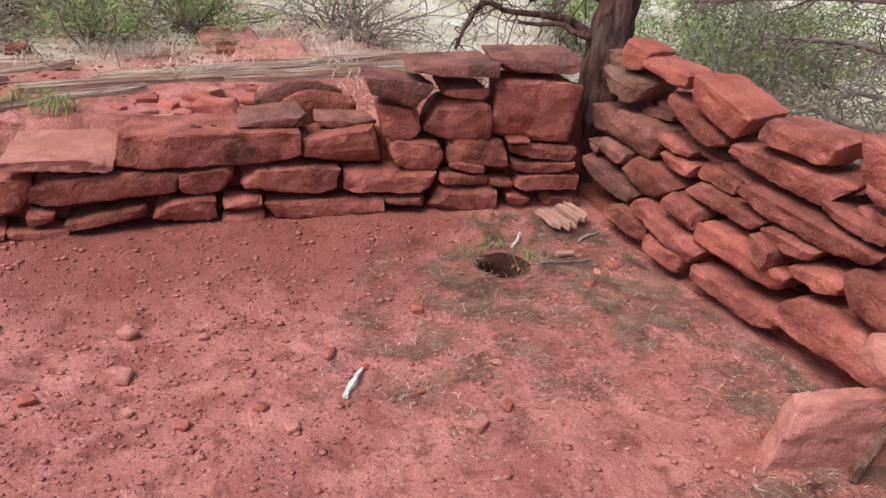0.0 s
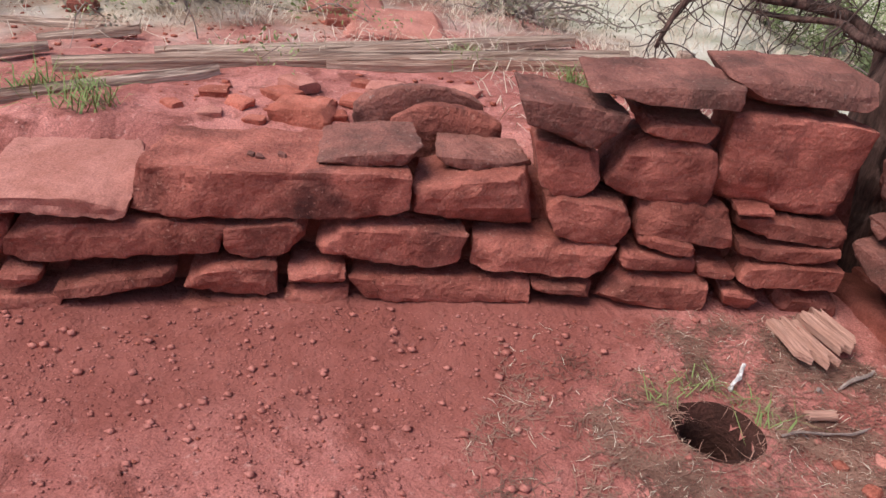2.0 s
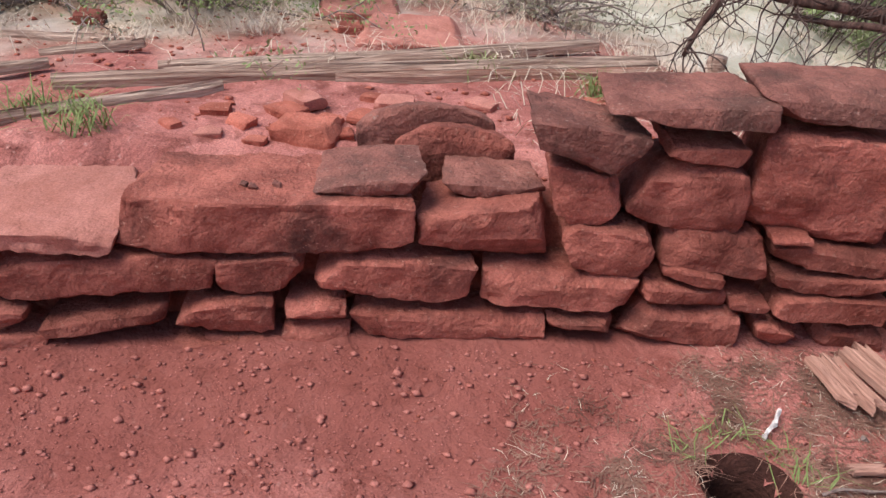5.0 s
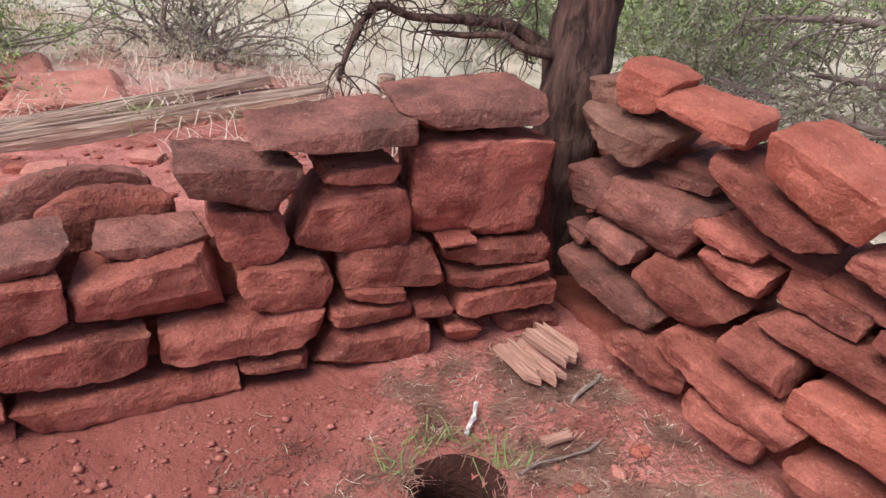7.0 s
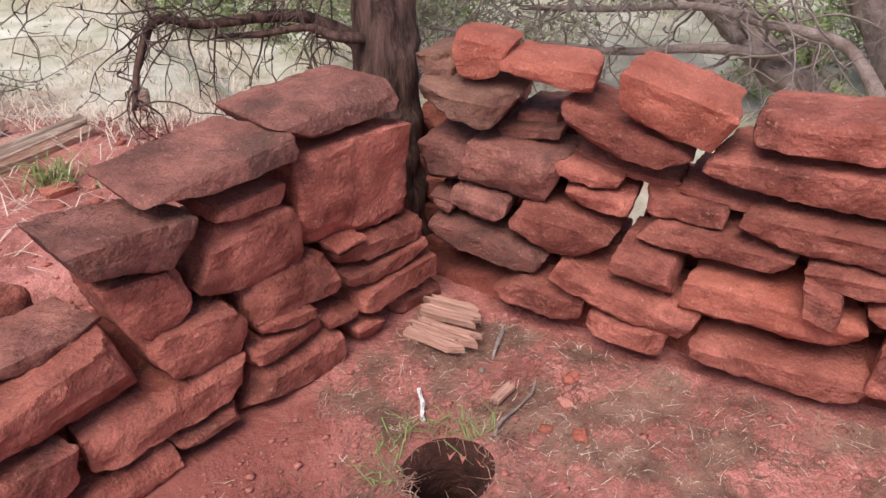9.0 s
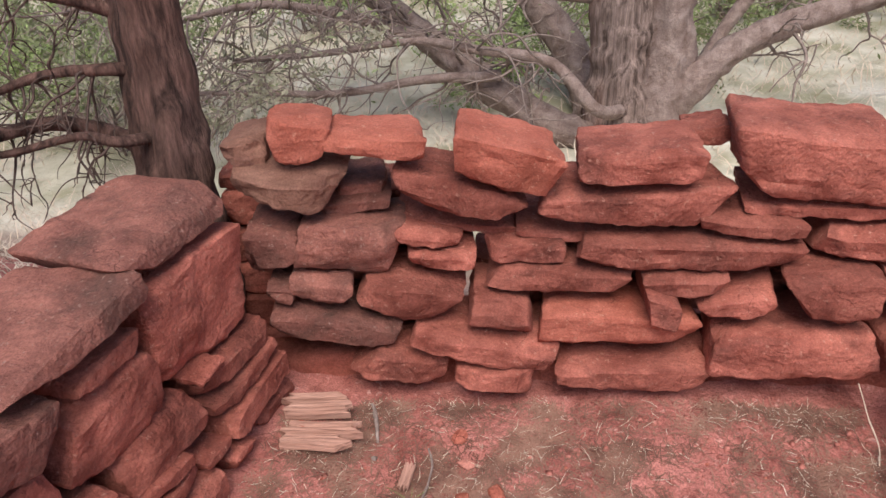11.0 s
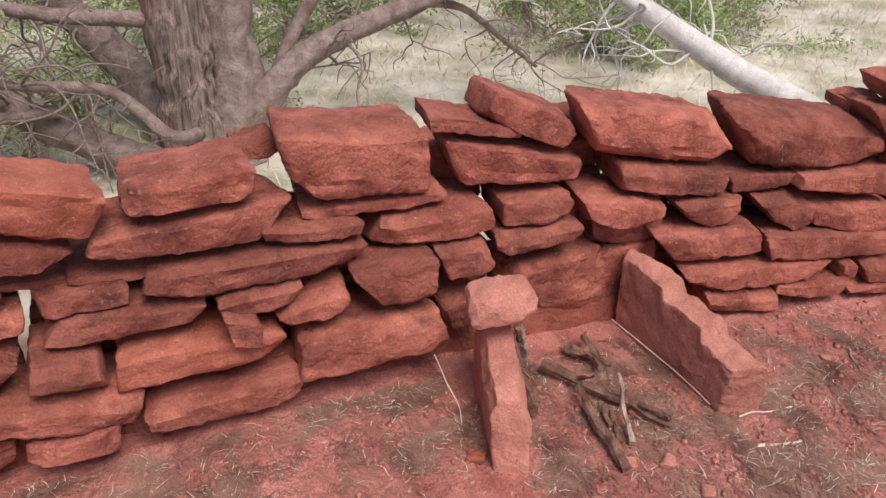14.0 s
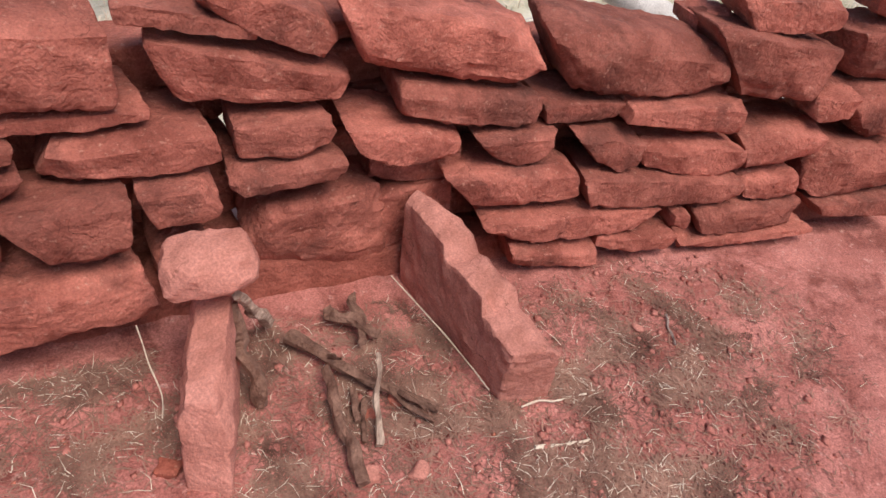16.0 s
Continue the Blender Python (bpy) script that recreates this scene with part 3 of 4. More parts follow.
stone("B", 3.777, 0.773, 0.126, 0.077, 0.2, 2.8, 1.21, 0.07, 0.07, mat="tan")
stone("B", 3.645, 0.819, 0.149, 0.107, 0.18, -1.6, 0.61, -0.11, 0.25, out=0.06, mat="orange", label="bright orange capstone")
stone("B", 3.484, 0.798, 0.281, 0.060, 0.18, -4.8, 1.50, -0.03, 0.04, out=0.06, mat="orange")
# brown corner stones, darker than their own tone: corner shade is in the colour
stone("B", 3.537, 0.582, 0.189, 0.044, 0.26, 3.1, 0.84, -0.02, 0.07, out=-0.08, mat="dark")
stone("B", 3.736, 0.486, 0.151, 0.123, 0.26, 2.1, 1.03, -0.03, 0.10, out=-0.02, mat="dark")
stone("B", 3.291, 0.627, 0.342, 0.089, 0.26, -12.4, 0.65, -0.18, 0.16, out=0.02)
stone("B", 3.187, 0.737, 0.294, 0.124, 0.26, -14.7, 0.83, -0.23, 0.13, out=0.08, mat="orange")
stone("B", 2.875, 0.710, 0.339, 0.095, 0.24, 2.5, 1.00, -0.02, 0.07, out=0.06)
stone("B", 2.685, 0.714, 0.134, 0.048, 0.16, 3.2, 1.93, 0.01, -0.00, out=-0.14)
stone("B", 2.465, 0.698, 0.417, 0.194, 0.3, -4.6, 1.04, -0.14, 0.01, out=0.04, chips=5, rounding=0.12)
stone("B", 2.428, 0.558, 0.440, 0.041, 0.26, -2.6, 1.50, -0.02, 0.02, out=-0.02)
stone("B", 2.901, 0.585, 0.472, 0.102, 0.26, -2.4, 1.65, 0.05, 0.29, out=0.02)
stone("B", 2.607, 0.526, 0.276, 0.054, 0.26, -4.2, 1.22, -0.07, 0.04, out=0.02)
stone("B", 2.758, 0.453, 0.586, 0.083, 0.26, -3.3, 1.16, 0.04, 0.11, out=0.02)
stone("B", 2.275, 0.469, 0.368, 0.096, 0.26, -1.5, 0.79, 0.17, -0.04)
stone("B", 3.140, 0.452, 0.218, 0.061, 0.26, -2.0, 1.07, -0.07, 0.05, out=-0.02)
stone("B", 3.074, 0.488, 0.199, 0.033, 0.26, -6.5, 1.28, -0.03, 0.04, out=-0.06)
stone("B", 3.373, 0.506, 0.190, 0.046, 0.26, -11.0, 0.91, -0.06, 0.09, out=-0.02)
stone("B", 3.341, 0.438, 0.192, 0.052, 0.26, -6.5, 1.47, -0.06, 0.03, out=-0.02)
stone("B", 3.292, 0.513, 0.315, 0.036, 0.26, -7.6, 1.22, -0.02, 0.00, out=-0.08)
stone("B", 3.064, 0.380, 0.375, 0.070, 0.26, -2.7, 0.90, 0.17, 0.17)
stone("B", 2.765, 0.375, 0.217, 0.056, 0.26, -2.2, 1.60, -0.10, 0.21, out=0.03)
stone("B", 2.626, 0.312, 0.205, 0.070, 0.26, 7.9, 1.17, -0.35, 0.19, out=0.02)
stone("B", 2.817, 0.323, 0.100, 0.096, 0.26, -17.0, 0.99, -0.40, -0.23, out=0.07, rounding=0.08)
stone("B", 2.922, 0.234, 0.428, 0.111, 0.26, -5.6, 1.00, -0.00, 0.09, out=0.01, mat="orange")
stone("B", 3.203, 0.304, 0.194, 0.077, 0.26, -10.4, 1.37, 0.07, -0.00, out=0.04)
stone("B", 3.434, 0.341, 0.251, 0.104, 0.26, -14.5, 2.50, 0.08, 0.52)
stone("B", 3.249, 0.200, 0.416, 0.074, 0.26, -11.0, 1.72, 0.04, 0.10, out=0.03)
stone("B", 2.883, 0.092, 0.424, 0.078, 0.26, -4.3, 1.82, -0.02, 0.06)
stone("B", 3.225, 0.094, 0.229, 0.082, 0.26, -5.7, 1.32, 0.01, 0.05, out=0.02)
stone("B", 3.444, 0.140, 0.243, 0.093, 0.26, -10.1, 1.19, 0.40, 0.01)
# more corner stones whose dark colour is part brown stone, part painted shade
stone("B", 3.610, 0.261, 0.363, 0.081, 0.26, -10.2, 0.67, -0.01, 0.12, mat="dark")
stone("B", 3.563, 0.493, 0.281, 0.139, 0.26, -9.2, 1.33, 0.00, 0.18, mat="dark")
stone("B", 3.739, 0.502, 0.139, 0.110, 0.26, 2.9, 0.75, 0.02, 0.19, mat="dark")
stone("B", 3.633, 0.386, 0.175, 0.067, 0.26, -10.9, 1.14, -0.03, 0.08, mat="dark")
stone("B", 3.728, 0.375, 0.079, 0.047, 0.26, -8.9, 1.11, 0.01, 0.04, mat="dark")
stone("B", 3.535, 0.599, 0.155, 0.081, 0.2, 1.5, 1.28, 0.20, 0.11, out=-0.12, mat="dark")
stone("B", 2.489, 0.173, 0.449, 0.128, 0.28, -0.0, 1.08, 0.03, -0.06, out=0.03)
stone("B", 2.398, 0.345, 0.201, 0.132, 0.26, 6.1, 0.83, -0.45, 0.17, out=0.06, rounding=0.08)
stone("B", 2.194, 0.349, 0.168, 0.104, 0.26, -0.9, 0.96, -0.26, 0.02, out=0.02)
stone("B", 2.205, 0.164, 0.131, 0.107, 0.26, 6.2, 0.73, -0.09, 0.15, out=-0.05)
stone("B", 2.134, 0.740, 0.304, 0.046, 0.2, -13.0, 0.92, -0.05, -0.02)
stone("B", 2.004, 0.588, 0.445, 0.114, 0.28, -10.0, 0.53, -0.19, 0.12, out=-0.02)
stone("B", 1.958, 0.458, 0.246, 0.081, 0.26, -0.6, 0.90, -0.04, 0.00)
stone("B", 1.964, 0.367, 0.284, 0.071, 0.26, 0.6, 0.91, -0.03, 0.05)
stone("B", 1.880, 0.141, 0.382, 0.243, 0.26, 1.9, 1.03, -0.13, 0.02, out=-0.1, rounding=0.12)
stone("B", 1.959, 0.731, 0.336, 0.104, 0.24, -24.8, 1.23, -0.02, -0.07, rounding=0.1)
stone("B", 1.555, 0.648, 0.544, 0.154, 0.3, -10.7, 0.95, -0.21, -0.05, out=0.03, chips=10, rounding=0.1)
stone("B", 1.503, 0.485, 0.414, 0.097, 0.26, -10.2, 1.01, -0.06, 0.03)
stone("B", 1.674, 0.405, 0.297, 0.094, 0.26, -11.1, 0.90, -0.27, 0.09)
stone("B", 1.374, 0.361, 0.182, 0.084, 0.26, -3.5, 1.48, -0.41, 0.39)
stone("B", 1.163, 0.433, 0.259, 0.059, 0.26, -1.4, 0.76, -0.06, 0.14, out=-0.02)
stone("B", 1.361, 0.253, 0.374, 0.113, 0.26, -2.8, 1.02, -0.33, -0.06)
stone("B", 1.201, 0.119, 0.525, 0.074, 0.26, -3.1, 0.88, -0.15, 0.21, rounding=0.1, chips=5)
stone("B", 0.997, 0.570, 0.573, 0.171, 0.3, -6.0, 0.65, -0.25, -0.03, out=0.02, chips=10, rounding=0.12)
stone("B", 0.852, 0.415, 0.411, 0.080, 0.26, -6.1, 2.12, 0.04, -0.05, out=0.02)
stone("B", 1.073, 0.323, 0.183, 0.110, 0.26, -8.7, 1.27, -0.71, -0.08)
stone("B", 0.797, 0.276, 0.379, 0.101, 0.26, -6.5, 1.27, -0.07, -0.08)
stone("B", 0.894, 0.193, 0.554, 0.086, 0.26, -5.0, 0.81, -0.08, 0.02, out=0.01, rounding=0.1, chips=5)
stone("B", 0.570, 0.069, 0.385, 0.100, 0.26, -0.2, 1.26, -0.12, 0.05)
stone("B", 0.502, 0.168, 0.208, 0.076, 0.26, -0.6, 1.20, -0.09, -0.04)
stone("B", 0.531, 0.525, 0.392, 0.203, 0.3, -6.3, 0.79, -0.55, 0.03, out=0.03)
stone("B", 0.521, 0.691, 0.324, 0.104, 0.26, 2.5, 1.00, -0.20, -0.03, out=0.02)
stone("B", 0.322, 0.423, 0.145, 0.077, 0.26, 4.5, 1.36, 0.07, -0.05, out=0.03)
stone("B", 0.476, 0.290, 0.292, 0.107, 0.26, 3.8, 0.92, -0.09, 0.05)
stone("B", 0.178, 0.198, 0.387, 0.168, 0.26, -0.2, 0.93, -0.02, -0.13)
stone("B", 0.144, 0.081, 0.387, 0.057, 0.26, 1.4, 1.14, -0.09, -0.05)
stone("B", 0.692, 0.615, 0.149, 0.064, 0.16, 2.3, 1.17, -0.07, 0.00, out=-0.15)
stone("B", 1.241, 0.025, 0.289, 0.083, 0.26, -4.5, 0.96, -0.10, -0.03)
stone("B", 0.972, 0.031, 0.267, 0.062, 0.26, 0.2, 0.94, -0.02, -0.03)
stone("B", 0.827, 0.084, 0.059, 0.077, 0.26, -3.3, 1.08, -0.33, -0.18)
stone("B", 0.567, 0.009, 0.500, 0.037, 0.26, 0.8, 0.69, -0.03, -0.01)
stone("B", 0.152, 0.566, 0.277, 0.164, 0.26, 1.6, 1.14, -0.17, -0.19)
stone("B", 0.088, 0.396, 0.301, 0.164, 0.26, 3.4, 0.94, -0.27, -0.14)
stone("B", 0.101, 0.745, 0.280, 0.139, 0.26, 2.7, 1.02, -0.16, -0.15, out=0.02)


stone("B", 1.630, 0.120, 0.240, 0.250, 0.2, 3.0, 0.90, out=-0.13)
stone("B", 1.620, 0.300, 0.260, 0.120, 0.2, -4.0, 1.10, out=-0.11)


# backs of the walls: a second row of blocks, seen through the gaps and over the top
def back_row(which, us, heights, thick, seed):
    r = rand(seed)
    for u0, u1, top in zip(us[:-1], us[1:], heights):
        z = 0.02
        while z < top - 0.05:
            h = r.uniform(0.07, 0.14)
            h = min(h, top - z)
            span = abs(u1 - u0)
            u = (u0 + u1) / 2 + r.uniform(-0.04, 0.04)
            stone(which, u, z + h / 2, span * r.uniform(0.86, 1.02), h * 0.97, 0.2, r.uniform(-3, 3), r.uniform(0.85, 1.15),
                  out=-thick, mat="red", chips=6)
            z += h


back_row("B", [3.95, 3.6, 3.28, 2.98, 2.62, 2.3, 1.98, 1.62, 1.3, 0.95, 0.6, 0.28, -0.05, -0.45], [0.62, 0.56, 0.42, 0.5, 0.55, 0.62, 0.64, 0.64, 0.55, 0.5, 0.5, 0.5, 0.5], 0.27, 900)
# the wall goes on past the end of the view, towards where the walk began
r = rand(77)
for u in (-0.45, -0.85, -1.25):
    z = 0.0
    while z < 0.6:
        h = r.uniform(0.09, 0.15)
        stone("B", u + r.uniform(-0.05, 0.05), z + h / 2, r.uniform(0.34, 0.44), h, 0.28, r.uniform(-3, 3), chips=6)
        z += h


# ---------------------------------------------------------------- hearth
def set_rock(name, label, category, x, y, w, h, d, mat, seed, heading=0.0, rx=0.0, ry=0.0, sink=0.03, group="", **kw):
    ob = new(name, rock(w, h, d, M[mat] if isinstance(mat, str) else mat, seed, **kw))
    z = ground_z(x, y) + h / 2 - sink
    ob.matrix_world = pose(x, y, z, 0, 0, heading) @ pose(0, 0, 0, rx, ry, 0) @ pose(0, -d / 2, 0)
    return tagged(ob, label, category, group)

GRAVEL = material("pink_gravel", (0.34, 0.115, 0.092), (0.54, 0.22, 0.18), 30, 0.95, 0.3, 80)
def stepped(ob, w, rises):
    """Breaks the sloping top of a slab into ledges."""
    for v in ob.data.vertices:
        if v.co.z > 0:
            s = min(max(v.co.x / w + 0.5, 0), 0.999)
            v.co.z *= rises[int(s * len(rises))]
    return ob


set_rock("hearth_slab", "upright pink sandstone slab flanking the hearth", "stone slab", 1.325, 2.125, 0.46, 0.300, 0.105, "pale", 501,
         heading=10, group="hearth slabs", rounding=0.1, chips=6, taper=1.35, lean_l=0.14, lean_r=0.0, sink=0.05)
right_slab = set_rock("hearth_slab", "pink stepped sandstone slab standing on edge beside the hearth", "stone slab", 1.67, 1.53, 0.62, 0.30, 0.12, "pale", 502,
                      heading=32, group="hearth slabs", rounding=0.08, chips=4, lean_l=-0.03, sink=0.05)
stepped(right_slab, 0.60, (0.52, 0.58, 0.62, 1.00, 1.05, 1.00, 1.30, 1.36, 1.40, 1.36))
cap = new("capstone", rock(0.21, 0.115, 0.15, M["pale"], 503, rounding=0.38, chips=20))
cap.matrix_world = pose(1.420, 2.133, 0.345, 0, -4, -72) @ pose(0, -0.075, 0)
tagged(cap, "rounded pinkish capstone resting on the hearth slab", "stone")


def stick(name, label, a, b, ra, rb, mat, bend=0.02, seed=1, forks=0, category="stick", group=""):
    a, b = Vector(a), Vector(b)
    r = rand(seed)
    pts = [a.lerp(b, k / 4) + Vector(r.normal(size=3)) * bend * 0.6 * (0.0 if k in (0, 4) else 1.0) for k in range(5)]
    pile = Pile()
    pile.add(tube(pts, [ra + (rb - ra) * k / 4 for k in range(5)], 6, seed, 0.7))
    for _ in range(forks):
        p = pts[r.randint(1, 4)]
        pile.add(tube(crooked(p, (b - a).normalized() + Vector(r.normal(size=3)) * 0.7, (b - a).length * 0.3, r), [ra * 0.5] * 3 + [ra * 0.2] * 3, 5, seed))
    ob = new(name, pile.mesh(name, mat, False))
    return tagged(ob, label, category, group)


SG = "hearth firewood"
stick("firewood", "split brown branch lying across the hearth", on(1.53, 1.99, 0.05), on(1.36, 1.60, 0.025), 0.017, 0.009, STICK, 0.012, 31, 2, group=SG)
stick("firewood", "thinner fork of brown branch in the hearth", on(1.42, 1.75, 0.04), on(1.33, 1.61, 0.02), 0.010, 0.006, STICK, 0.006, 30, group=SG)
stick("firewood", "charred brown branch lying in the hearth", on(1.44, 1.88, 0.05), on(1.13, 1.765, 0.018), 0.012, 0.017, STICK, 0.008, 32, group=SG)
stick("firewood", "thin grey stick lying in the hearth", on(1.46, 1.755, 0.10), on(1.24, 1.735, 0.015), 0.006, 0.010, WOOD, 0.006, 33, group=SG)
stick("firewood", "short brown stick lying in the hearth", on(1.40, 1.81, 0.035), on(1.30, 1.79, 0.015), 0.010, 0.008, STICK, 0.004, 34, group=SG)
stick("firewood", "short brown stick lying in the hearth", on(1.37, 1.78, 0.03), on(1.25, 1.77, 0.012), 0.008, 0.006, STICK, 0.006, 29, group=SG)
stick("firewood", "stout curved branch leaning on the hearth slab", on(1.33, 2.02, 0.012), on(1.44, 2.10, 0.22), 0.019, 0.014, STICK, 0.02, 35, group=SG)
stick("firewood", "broken grey branch leaning on the hearth slab", on(1.58, 2.05, 0.05), on(1.42, 2.08, 0.27), 0.016, 0.013, WOOD, 0.012, 36, group=SG)
stick("firewood", "dark charred branch at the back of the hearth", on(1.66, 1.90, 0.03), on(1.58, 1.76, 0.04), 0.018, 0.012, STICK, 0.012, 37, group=SG)
stick("firewood", "dark charred branch at the back of the hearth", on(1.72, 1.84, 0.04), on(1.54, 1.80, 0.05), 0.013, 0.010, STICK, 0.012, 38, group=SG)
stick("straw_stem", "long pale stem leaning by the hearth slab", on(1.44, 1.47, 0.02), on(1.80, 1.74, 0.06), 0.002, 0.0015, STRAW, 0.008, 39, category="stem")
stick("straw_stem", "long pale stem leaning by the hearth slab", on(1.27, 2.23, 0.01), on(1.45, 2.33, 0.12), 0.002, 0.0014, STRAW, 0.01, 40, category="stem")
stick("straw_stem", "long pale stem lying by the hearth slab", on(1.40, 1.39, 0.012), on(1.45, 1.22, 0.012), 0.003, 0.002, STRAW, 0.008, 48, category="stem")
stick("twig", "pale dry twig lying on the floor", on(1.27, 1.37, 0.008), on(1.31, 1.23, 0.008), 0.006, 0.003, STRAW, 0.003, 41)
stick("twig", "thin crooked twig lying on the floor", on(1.79, 0.93, 0.01), on(1.67, 0.93, 0.01), 0.004, 0.003, TWIG, 0.01, 42)
stick("twig", "bleached white twig lying on the floor", on(-0.18, 2.165, 0.010), on(-0.16, 2.352, 0.012), 0.009, 0.008, DEAD, 0.012, 43)
stick("twig", "grey stick standing by the burrow", on(0.341, 3.32, 0.008), on(0.375, 3.40, 0.03), 0.007, 0.006, DEAD, 0.004, 44)
stick("twig", "crooked brown twig beside the split wood", on(0.58, 3.40, 0.012), on(0.746, 3.53, 0.014), 0.007, 0.005, TWIG, 0.02, 45, 1)
stick("twig", "crooked brown twig among the needles", on(0.46, 3.16, 0.012), on(0.70, 3.30, 0.014), 0.004, 0.003, TWIG, 0.02, 46, 1)


# ---------------------------------------------------------------- split wood in the corner
def splinter(name, label, x, y, w, l, h, heading, seed, mat, rx=0.0, group="", dz=0.0):
    """A flat riven piece with torn ends, length along its x."""
    r = rand(seed)
    cols, verts, faces = 9, [], []
    e0 = [0.34 * noise.noise(Vector((k * 0.9, seed, 1))) for k in range(cols + 1)]
    e1 = [0.42 * noise.noise(Vector((k * 0.75, seed * 1.3, 7))) - 0.08 for k in range(cols + 1)]
    for side in (0, 1):
        for j in range(7):
            for k in range(cols + 1):
                f = j / 6
                xx = -l / 2 + l * f + (e0[k] * l * (1 - f) ** 4 + e1[k] * l * f ** 4) * 0.9
                yy = (k / cols - 0.5) * w
                zz = side * h + 0.3 * h * noise.noise(Vector((k * 0.35, j * 0.25, seed)))
                verts.append((xx, yy, zz))
    m = cols + 1
    lay = 7 * m
    for j in range(6):
        for k in range(cols):
            a = j * m + k
            faces.append((a, a + m, a + m + 1, a + 1))
            faces.append((lay + a, lay + a + 1, lay + a + m + 1, lay + a + m))
    for j in range(6):
        for k, flip in ((0, 1), (cols, 0)):
            a = j * m + k
            q = (a, a + m, lay + a + m, lay + a)
            faces.append(q[::-1] if flip else q)
    for k in range(cols):
        for j, flip in ((0, 0), (6, 1)):
            a = j * m + k
            q = (a, a + 1, lay + a + 1, lay + a)
            faces.append(q[::-1] if flip else q)
    ob = new(name, mesh_of(name, verts, faces, mat, False))
    p = on(x, y, 0.012 + dz)
    ob.matrix_world = pose(p.x, p.y, p.z, rx, 0, heading)
    return tagged(ob, label, "wood piece", group)


splinter("split_wood", "flat piece of pinkish split wood with torn ends", 0.630, 3.620, 0.085, 0.20, 0.022, -58, 61, PINKWOOD, 4, "split wood pieces", 0.012)
splinter("split_wood", "flat piece of pinkish split wood with torn ends", 0.535, 3.550, 0.10, 0.20, 0.022, -62, 62, PINKWOOD, -3, "split wood pieces", 0.010)
splinter("split_wood", "small chip of split wood on the needles", 0.575, 3.285, 0.03, 0.09, 0.012, 20, 63, PINKWOOD, 0, "split wood pieces")


# ---------------------------------------------------------------- timbers behind the north wall
def timber(label, a, b, w, h, seed, mat=None):
    """A long weathered split rail, cracked along the grain."""
    a, b = Vector(a), Vector(b)
    ln = (b - a).length
    n, verts, faces = 28, [], []
    prof = ((-0.5, 0), (-0.47, 0.7), (-0.3, 0.95), (-0.16, 1.0), (-0.1, 0.72), (-0.04, 1.0), (0.14, 1.05), (0.2, 0.8), (0.26, 0.98), (0.42, 0.8), (0.5, 0.1))
    m = len(prof)
    for i in range(n + 1):
        f = i / n
        wid = w * 0.8 * (1 + 0.25 * noise.noise(Vector((f * 4, seed, 0)))) * (0.55 + 0.45 * min(1, 8 * f, 8 * (1 - f)))
        bow = 0.02 * ln * noise.noise(Vector((f * 1.5, seed, 3)))
        for k, (y, z) in enumerate(prof):
            c = 0.2 * noise.noise(Vector((f * 6, k * 2.3, seed)))
            verts.append((f * ln, y * wid + bow, z * h * (1 + c)))
    for i in range(n):
        for k in range(m - 1):
            q = i * m + k
            faces.append((q, q + 1, q + m + 1, q + m))
        faces.append((i * m + m - 1, i * m, (i + 1) * m, (i + 1) * m + m - 1))
    faces.append(tuple(range(m))[::-1])
    faces.append(tuple(n * m + k for k in range(m)))
    ob = new("timber", mesh_of("timber", verts, faces, mat or WOOD, False))
    d = b - a
    ob.matrix_world = Matrix.Translation(a) @ d.to_track_quat("X", "Z").to_matrix().to_4x4()
    return tagged(ob, label, "timber", "weathered timbers")


T = "long grey weathered split rail lying on the ground"
timber(T, on(-2.28, 3.40, -0.015), on(-1.65, 4.16, -0.010), 0.075, 0.05, 1)
timber(T, on(-2.23, 3.94, -0.015), on(-0.13, 5.16, 0.002), 0.10, 0.07, 2)
timber(T, on(-2.00, 4.26, -0.015), on(-0.38, 5.32, 0.014), 0.075, 0.05, 3)
timber(T, on(-1.93, 4.20, -0.015), on(-0.91, 4.85, 0.026), 0.07, 0.05, 4)
timber(T, on(-1.32, 4.45, -0.015), on(-0.10, 5.11, -0.010), 0.08, 0.05, 5)
timber(T, on(-1.72, 4.37, -0.015), on(-0.27, 5.12, 0.002), 0.06, 0.04, 6)
timber(T, on(-2.75, 3.69, -0.015), on(-2.35, 4.07, 0.014), 0.06, 0.04, 7)
timber(T, on(-2.53, 4.22, -0.015), on(-2.16, 4.41, 0.026), 0.06, 0.035, 8)
timber(T, on(-2.89, 4.36, -0.015), on(-2.29, 4.51, -0.010), 0.055, 0.04, 9)
timber(T, on(-3.07, 3.89, -0.015), on(-2.72, 3.99, 0.002), 0.06, 0.04, 10)

stump = Pile()
stump.add(tube([(0, 0, -0.05), (0, 0, 0.06), (0.004, 0, 0.15)], [0.05, 0.045, 0.043], 10, 3, 0.12))
st = new("stump", stump.mesh("stump", WOOD))
st.location = on(0.14, 5.40)
tagged(st, "short cut grey stump in dry grass", "stump")

